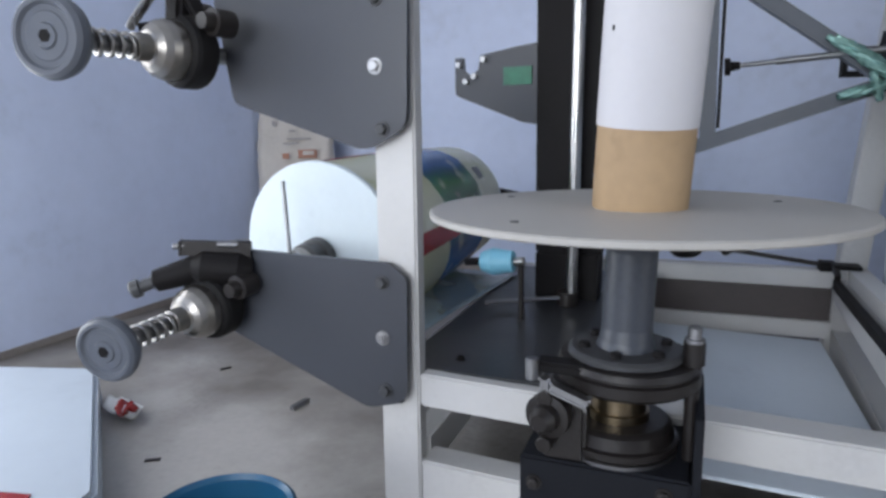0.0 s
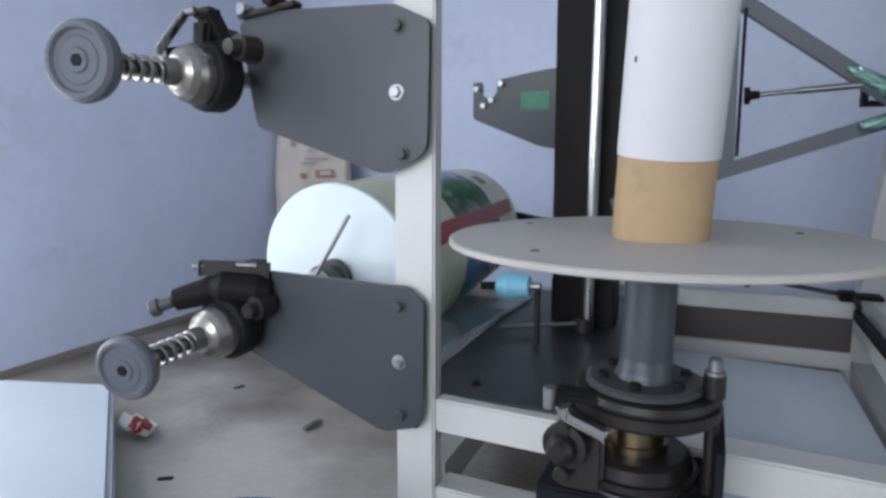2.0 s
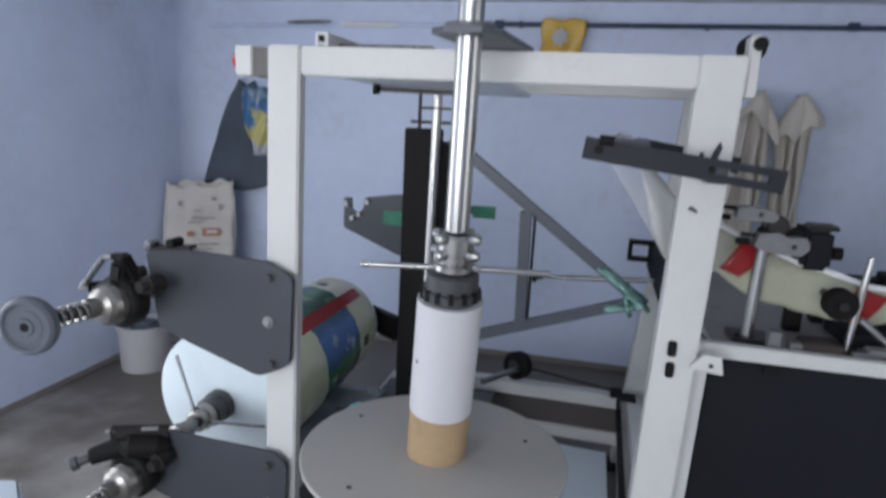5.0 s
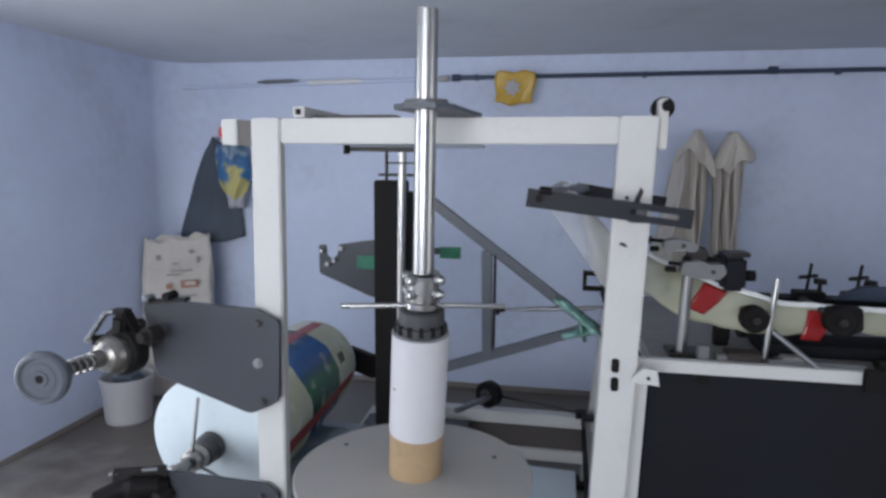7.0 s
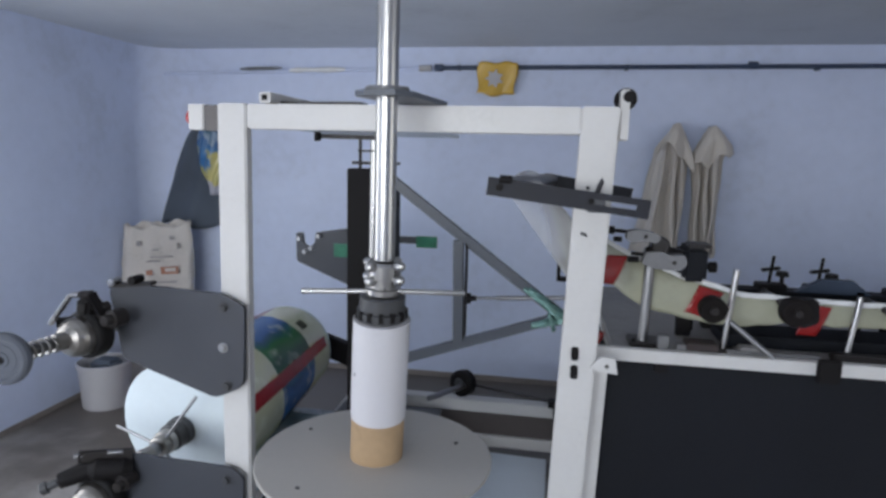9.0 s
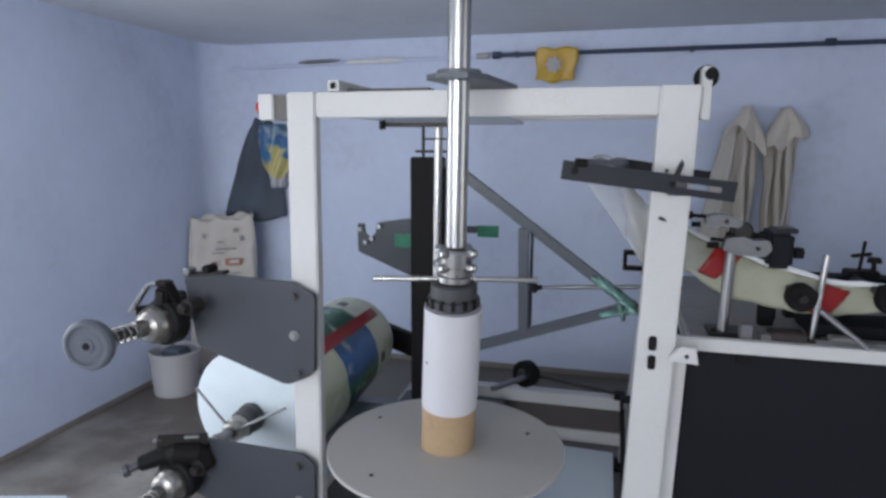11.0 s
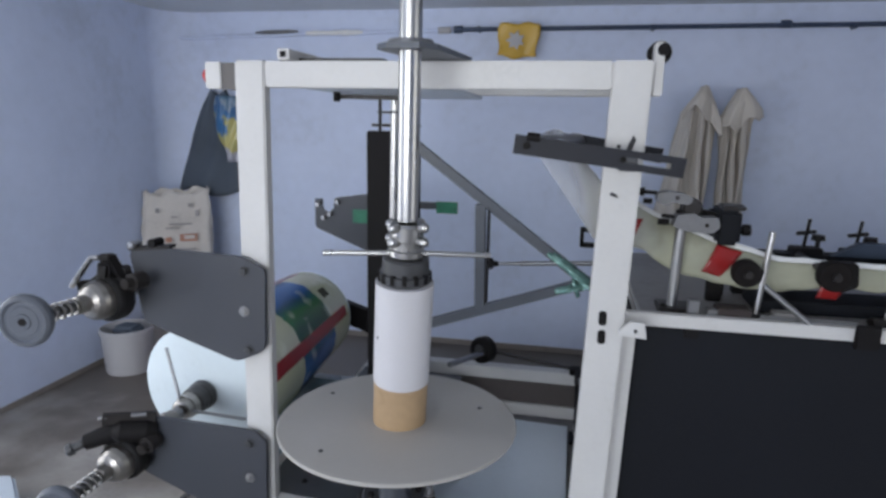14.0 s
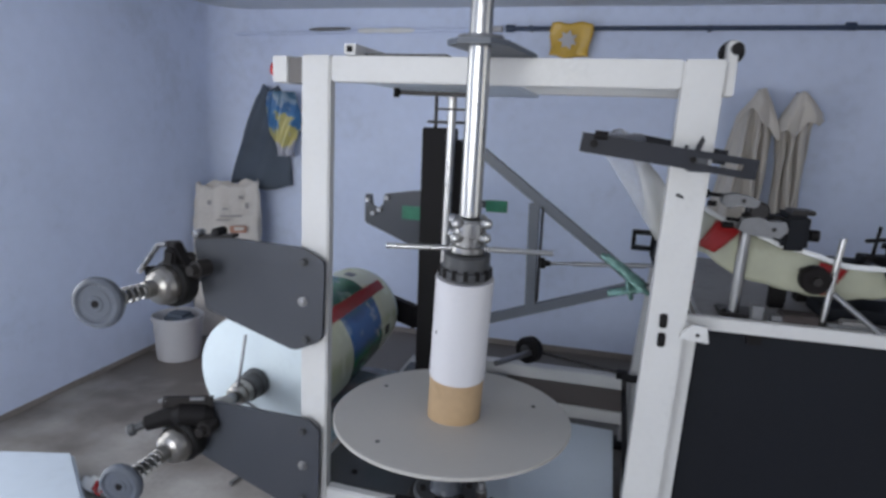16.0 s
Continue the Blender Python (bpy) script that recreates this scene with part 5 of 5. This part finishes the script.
def wall_pipe():
    p = thing("conduit", 0.8, YB - 0.03, 1.94, "dark steel conduit along the wall with joints", "pipe")
    part("pipe", rod(B(), (-0.195, YB - 0.035, 2.066), (3.4, YB - 0.035, 2.078), 0.0125, 16), PIPE, p)
    for x in (-0.18, 1.57):
        part("joint", rod(B(), (x - 0.025, YB - 0.035, 2.066 + 0.0068 * (x + 0.2)), (x + 0.025, YB - 0.035, 2.066 + 0.0068 * (x + 0.18)), 0.021, 16), PIPE, p)
    for x in (-0.06, 0.9, 1.9, 2.8):
        part("saddle", box(B(), x - 0.01, x + 0.01, YB - 0.05, YB, 2.052, 2.082, 0.002), PIPE, p)
    q = thing("white_pipe", -1.2, YB - 0.03, 1.93, "pale plastic pipe wrapped in clear film along the wall", "pipe")
    part("pipe", rod(B(), (-2.10, YB - 0.03, 2.030), (-0.225, YB - 0.035, 2.062), 0.0095, 14), WALL, q)
    part("wrap", lathe(B(), (-1.12, YB - 0.04, 2.052), (-0.75, YB - 0.04, 2.056), [(0, 0.010), (0.05, 0.016), (0.15, 0.012), (0.25, 0.018), (0.33, 0.013), (0.36, 0.007)], 14), WHITEF, q, "crumpled white plastic wrap")
    part("dark_strip", lathe(B(), (-1.45, YB - 0.045, 2.058), (-1.12, YB - 0.045, 2.066), [(0, 0.004), (0.06, 0.011), (0.22, 0.010), (0.28, 0.004)], 12), ALU, q)
    part("end_socket", rod(B(), (-0.30, YB - 0.035, 2.062), (-0.225, YB - 0.035, 2.064), 0.018, 16), WHITEP, q)
    part("end_socket", rod(B(), (-2.11, YB - 0.03, 2.028), (-2.06, YB - 0.03, 2.029), 0.022, 16), SLATE, q)
    bm = B()

    def f(u, v):
        wav = 0.010 * math.sin(7 * u + 3 * v) * v
        return Vector((0.062 + 0.225 * u - 0.012 * v + 0.008 * (2 * u - 1) * math.sin(6 * v), YB - 0.060 + wav, 2.094 - 0.175 * v - 0.016 * math.sin(3.1 * u) * v + 0.006 * math.sin(11 * u)))
    b = solo("poly_bag", cloth(bm, f, 14, 12, 0.002), YELLOW, "yellow printed poly bag hung over the conduit", "bag")
    bm = B()
    pts = []
    for k in range(14):
        a = 2 * math.pi * k / 14
        r = 0.055 if k % 2 else 0.032
        pts.append((0.155 + r * math.cos(a), 2.0 + r * math.sin(a)))
    part("print", prism(bm, pts, YB - 0.080, YB - 0.077, 0), WHITEP, b, "pale star-shaped print")


wall_pipe()


def corner_things():
    bm = B()

    def f(u, v):
        a = 2 * math.pi * u
        cx, cz = math.cos(a), math.sin(a)
        sq = 1 / max(abs(cx), abs(cz)) ** 0.75
        wob = 1 + 0.05 * math.sin(3 * a + 5 * v) + 0.03 * math.sin(11 * v + 2 * a) + 0.030 * math.sin(9 * a + 14 * v) + 0.016 * math.sin(17 * a - 29 * v)
        w = 0.20 - 0.012 * v
        d = 0.085 * (1 - 0.75 * max(0, v - 0.45) / 0.55)
        top = (0.012 * math.sin(a + 0.6) + 0.010 * math.sin(7 * a + 1) + 0.008 * math.sin(13 * a)) * max(0, v - 0.8) / 0.2
        lx, ly = cx * sq * w * wob, cz * sq * d * wob
        r = radians(32)
        return Vector((-1.86 + lx * math.cos(r) - ly * math.sin(r) - 0.03 * v, 2.93 + lx * math.sin(r) + ly * math.cos(r) + 0.10 * v, FLOOR + 0.95 * v + top))
    bm2 = cloth(bm, f, 80, 48, 0.004)
    s = solo("paper_sack", bm2, SACK, "crumpled printed paper sack leaning in the corner", "sack")
    r = radians(32)
    ux = Vector((math.cos(r), math.sin(r), 0))
    uy = Vector((-math.sin(r), math.cos(r), 0))

    def on(lx, z):
        v = (z - FLOOR) / 0.95
        return Vector((-1.86 - 0.03 * v, 2.93 + 0.10 * v, z)) + ux * lx - uy * (0.105 * (1 - 0.75 * max(0, v - 0.45) / 0.55) + 0.012)
    for lx, z, w, h, m in ((-0.115, 0.975, 0.022, 0.030, INKF), (0.075, 1.005, 0.030, 0.022, INKF), (0.110, 0.955, 0.020, 0.036, INKF), (-0.02, 0.935, 0.035, 0.010, INKF), (0.015, 0.892, 0.13, 0.010, INKF), (-0.03, 0.868, 0.08, 0.008, INKF),
                           (0.06, 0.81, 0.10, 0.045, INKR), (0.065, 0.815, 0.06, 0.022, SACK), (-0.055, 0.80, 0.035, 0.030, INKR), (0.03, 0.74, 0.14, 0.012, INKF), (0.02, 0.71, 0.10, 0.010, INKF)):
        bm = B()
        c = on(lx, z)
        k = -0.010 if m is SACK else 0
        vs = [bm.verts.new(c + ux * a * w / 2 + Vector((0, 0, b * h / 2)) + uy * (k + t)) for t in (0, 0.006) for a, b in ((-1, -1), (1, -1), (1, 1), (-1, 1))]
        for q in ((0, 1, 2, 3), (7, 6, 5, 4), (0, 4, 5, 1), (1, 5, 6, 2), (2, 6, 7, 3), (3, 7, 4, 0)):
            bm.faces.new([vs[i] for i in q])
        part("print", bm, m, s, "faded printed mark")
    # white bucket
    b = thing("white_bucket", -1.87, 2.46, FLOOR, "white plastic bucket standing on the floor in the corner", "bucket")
    part("body", lathe(B(), (-1.87, 2.46, FLOOR), (-1.87, 2.46, FLOOR + 0.27), [(0, 0.116), (0.01, 0.12), (0.225, 0.134), (0.227, 0.141), (0.248, 0.141), (0.252, 0.134), (0.246, 0.13), (0.05, 0.112)], 40), WHITEP, b)
    part("rag", box(B(), -1.93, -1.79, 2.40, 2.52, FLOOR + 0.10, FLOOR + 0.262, 0.02), SLATE, b)
    # magenta scrap between bucket and roll
    bm = B()

    def g(u, v):
        a = 2 * math.pi * u
        rr = 0.07 * (1 - 0.5 * v) * (1 + 0.25 * math.sin(5 * a + 7 * v))
        return Vector((-1.45 + rr * math.cos(a), 2.55 + rr * math.sin(a), FLOOR + 0.33 * v))
    solo("film_scrap", cloth(bm, g, 26, 10, 0.002), PINK, "crumpled magenta film scrap standing on the floor", "scrap")
    # dark cloth and film bag on the wall
    bm = B()

    def h(u, v):
        a = (u - 0.5) * 2
        w = (0.05 if a > 0 else 0.06) + 0.19 * v ** 0.7
        return Vector((-1.74 - 0.08 * v + a * w, YB - 0.02 - 0.09 * (1 - a * a) * (0.4 + 0.6 * v) + 0.012 * math.sin(7 * a + 4 * v), 1.70 - 0.64 * v - 0.02 * math.sin(4 * a)))
    solo("hanging_cloth", cloth(bm, h, 26, 20, 0.006), SLATE, "dark slate cloth hanging from a hook on the wall", "cloth")
    bm = B()

    def k(u, v):
        a = (u - 0.5) * 2
        w = 0.05 + 0.070 * math.sin(math.pi * min(1, v + 0.15)) ** 0.8
        return Vector((-1.595 + 0.03 * v + a * w, YB - 0.13 - 0.07 * (1 - a * a) + 0.012 * math.sin(9 * a + 11 * v), 1.672 - 0.40 * v))
    m = bpy.data.materials.new("film_bag_print")
    m.use_nodes = True
    t = m.node_tree
    nz = t.nodes.new("ShaderNodeTexNoise")
    nz.inputs["Scale"].default_value = 9.0
    co = t.nodes.new("ShaderNodeTexCoord")
    t.links.new(co.outputs["Object"], nz.inputs[0])
    sp = t.nodes.new("ShaderNodeSeparateXYZ")
    t.links.new(co.outputs["Object"], sp.inputs[0])
    sm = t.nodes.new("ShaderNodeMath")
    sm.operation = "MULTIPLY_ADD"
    sm.inputs[1].default_value = 0.55
    t.links.new(nz.outputs[0], sm.inputs[0])
    t.links.new(sp.outputs[2], sm.inputs[2])
    hr = t.nodes.new("ShaderNodeMapRange")
    hr.inputs["From Min"].default_value, hr.inputs["From Max"].default_value = 1.50, 2.02
    t.links.new(sm.outputs[0], hr.inputs[0])
    rp = t.nodes.new("ShaderNodeValToRGB")
    e = rp.color_ramp.elements
    e[0].position, e[0].color = 0.12, (0.40, 0.40, 0.46, 1)
    e[1].position, e[1].color = 0.24, (0.50, 0.44, 0.15, 1)
    e.new(0.44).color = (0.46, 0.42, 0.16, 1)
    e.new(0.52).color = (0.05, 0.17, 0.36, 1)
    e.new(0.74).color = (0.04, 0.13, 0.30, 1)
    e.new(0.82).color = (0.25, 0.33, 0.42, 1)
    e.new(0.95).color = (0.06, 0.14, 0.22, 1)
    t.links.new(hr.outputs[0], rp.inputs[0])
    t.links.new(rp.outputs[0], t.nodes["Principled BSDF"].inputs["Base Color"])
    t.nodes["Principled BSDF"].inputs["Roughness"].default_value = 0.3
    solo("film_bag", cloth(bm, k, 20, 16, 0.003), m, "blue and yellow printed film bag hanging on the wall", "bag")


corner_things()


def floor_things():
    # stack of white sheet with a printed packet
    bm = B()
    P = [(-1.85, 1.16), (-1.43, 1.27), (-0.845, 0.78), (-0.80, 0.42), (-1.5, 0.2), (-2.1, 0.6)]

    a = [bm.verts.new((x, y, FLOOR)) for x, y in P]
    b = [bm.verts.new((x * 1.0, y, FLOOR + 0.10 + 0.004 * i)) for i, (x, y) in enumerate(P)]
    bm.faces.new(a), bm.faces.new(b)
    for i in range(len(P)):
        bm.faces.new((a[i], a[(i + 1) % 6], b[(i + 1) % 6], b[i]))
    bmesh.ops.bevel(bm, geom=bm.edges[:], offset=0.012, segments=2, affect="EDGES")
    s = solo("white_sheet", bm, SHEET, "thick white folded film sheet lying on the floor", "film stack")
    for name, pts, m in (("print", [(-1.15, 0.676), (-0.945, 0.722), (-0.925, 0.690), (-1.13, 0.640)], REDP), ("print", [(-1.128, 0.636), (-0.923, 0.686), (-0.895, 0.64), (-1.10, 0.59)], GREENF)):
        bm = B()
        lo = [bm.verts.new((x, y, FLOOR + 0.106)) for x, y in pts]
        hi = [bm.verts.new((x, y, FLOOR + 0.1135)) for x, y in pts]
        bm.faces.new(lo), bm.faces.new(hi)
        for i in range(4):
            bm.faces.new((lo[i], lo[(i + 1) % 4], hi[(i + 1) % 4], hi[i]))
        part(name, bm, m, s, "printed strip on the sheet")
    # packet beside it
    bm = B()

    def f(u, v):
        return Vector((-1.335 + 0.115 * u, 1.19 + 0.07 * v - 0.03 * u, FLOOR + 0.03 + 0.02 * math.sin(9 * u + 4 * v) * math.sin(math.pi * v)))
    p = solo("film_packet", cloth(bm, f, 14, 8, 0.004), WHITEF, "crumpled white and red film packet on the floor", "packet")
    bm = B()

    def g(u, v):
        return Vector((-1.255 + 0.060 * u, 1.165 + 0.06 * v - 0.03 * u, FLOOR + 0.045 + 0.02 * math.sin(7 * u + 4 * v) * math.sin(math.pi * v)))
    part("print", cloth(bm, g, 10, 6, 0.003), REDP, p, "red printed corner")
    # blue bucket
    b = thing("blue_bucket", -0.395, 0.62, FLOOR, "blue plastic bucket standing on the floor", "bucket")
    part("body", lathe(B(), (-0.395, 0.615, FLOOR), (-0.395, 0.615, FLOOR + 0.265), [(0, 0.072), (0.01, 0.076), (0.245, 0.098), (0.247, 0.104), (0.262, 0.104), (0.265, 0.099), (0.257, 0.094), (0.03, 0.07)], 48), BLUEP, b)
    # steel clip and scraps
    c = thing("steel_clip", -0.90, 1.47, FLOOR, "small bent steel clip lying on the floor", "clip")
    part("clip", bar(B(), (-0.843, 1.40, FLOOR + 0.006), (-0.835, 1.462, FLOOR + 0.006), 0.012, 0.010, (0, 0, 1), 0.003), ALU, c)
    for x, y, a in ((-1.0, 1.05, 30), (-0.72, 1.06, -20), (-1.25, 1.6, 60), (-0.75, 1.75, 10)):
        bm = B()
        box(bm, -0.018, 0.018, -0.006, 0.006, 0, 0.004, 0.001, pose(x, y, FLOOR, 0, 0, a))
        solo("floor_scrap", bm, CAST, "small dark scrap on the cement floor", "scrap", "scraps on the floor")
    wire("power_cable", [(-0.29, 1.13, 0.37), (-0.23, 1.16, 0.345), (-0.12, 1.22, 0.30), (0.05, 1.32, 0.22), (0.3, 1.45, 0.16), (0.5, 1.6, 0.147)], 0.006, CABLE,
         tag=("black power cable hanging inside the lower frame", "cable"))


floor_things()


# ---------------------------------------------------------------- what moves
BANDS = [(0.79, 0.62), (0.79, 0.95), (0.640, 1.04), (0.632, 1.29), (0.723, 1.297), (0.871, 1.238), (1.041, 1.192), (1.25, 1.184), (1.6, 1.182), (2.75, 1.182), (2.75, 0.62)]
SPEED = 0.317


def band_place(s):
    """Place on the film's closed way, s metres along it: up behind the post, along the table, back inside the cabinet."""
    n = len(BANDS)
    for i in range(n):
        a, b = Vector(BANDS[i]), Vector(BANDS[(i + 1) % n])
        L = (b - a).length
        if s <= L:
            d = b - a
            tilt = math.degrees(math.atan2(-d.y, d.x)) if 4 <= i <= 8 else 0
            p = a.lerp(b, s / L)
            return pose(p.x, 0, p.y, 0, tilt, 0)
        s -= L
    return pose(BANDS[0][0], 0, BANDS[0][1])


def motions():
    # the roll: a rod stands upright at each of these times, a third of a turn apart
    ups = [-0.10, 1.10, 2.30, 3.50, 4.70, 5.87, 7.03, 8.20, 9.35, 10.47, 11.60, 12.70, 13.80, 14.93, 16.05]
    rows = []
    for i in range(len(ups) - 1):
        for k in (0, 1):
            rows.append((ups[i] + (ups[i + 1] - ups[i]) * k / 2, 120 * i + 60 * k))
    rows.append((ups[-1], 120 * (len(ups) - 1)))

    def turn(t):
        for (t0, a0), (t1, a1) in zip(rows, rows[1:]):
            if t <= t1:
                return a0 + (a1 - a0) * (t - t0) / (t1 - t0)
        return rows[-1][1]
    times = [0.0] + [t for t, _ in rows if 0.05 < t < 15.95] + [16.0]
    walk(ROLL, [(t, ROLL_BASE @ Matrix.Rotation(-radians(turn(t)), 4, "Z")) for t in times])
    # the red bands: evenly spaced on the film, which runs to the right
    total = sum((Vector(a) - Vector(b)).length for a, b in zip(BANDS, BANDS[1:] + BANDS[:1]))
    count = round(total / 0.272)
    for k, ob in enumerate([BAND] + [copy_thing(BAND, pose(0, 0, 0)) for _ in range(count - 1)]):
        walk(ob, [(i / 5, band_place((BAND_START + SPEED * i / 5 + k * total / count) % total)) for i in range(81)])


BAND = film_patch()
BAND_START = 0.838 - 12.5 * SPEED
motions()
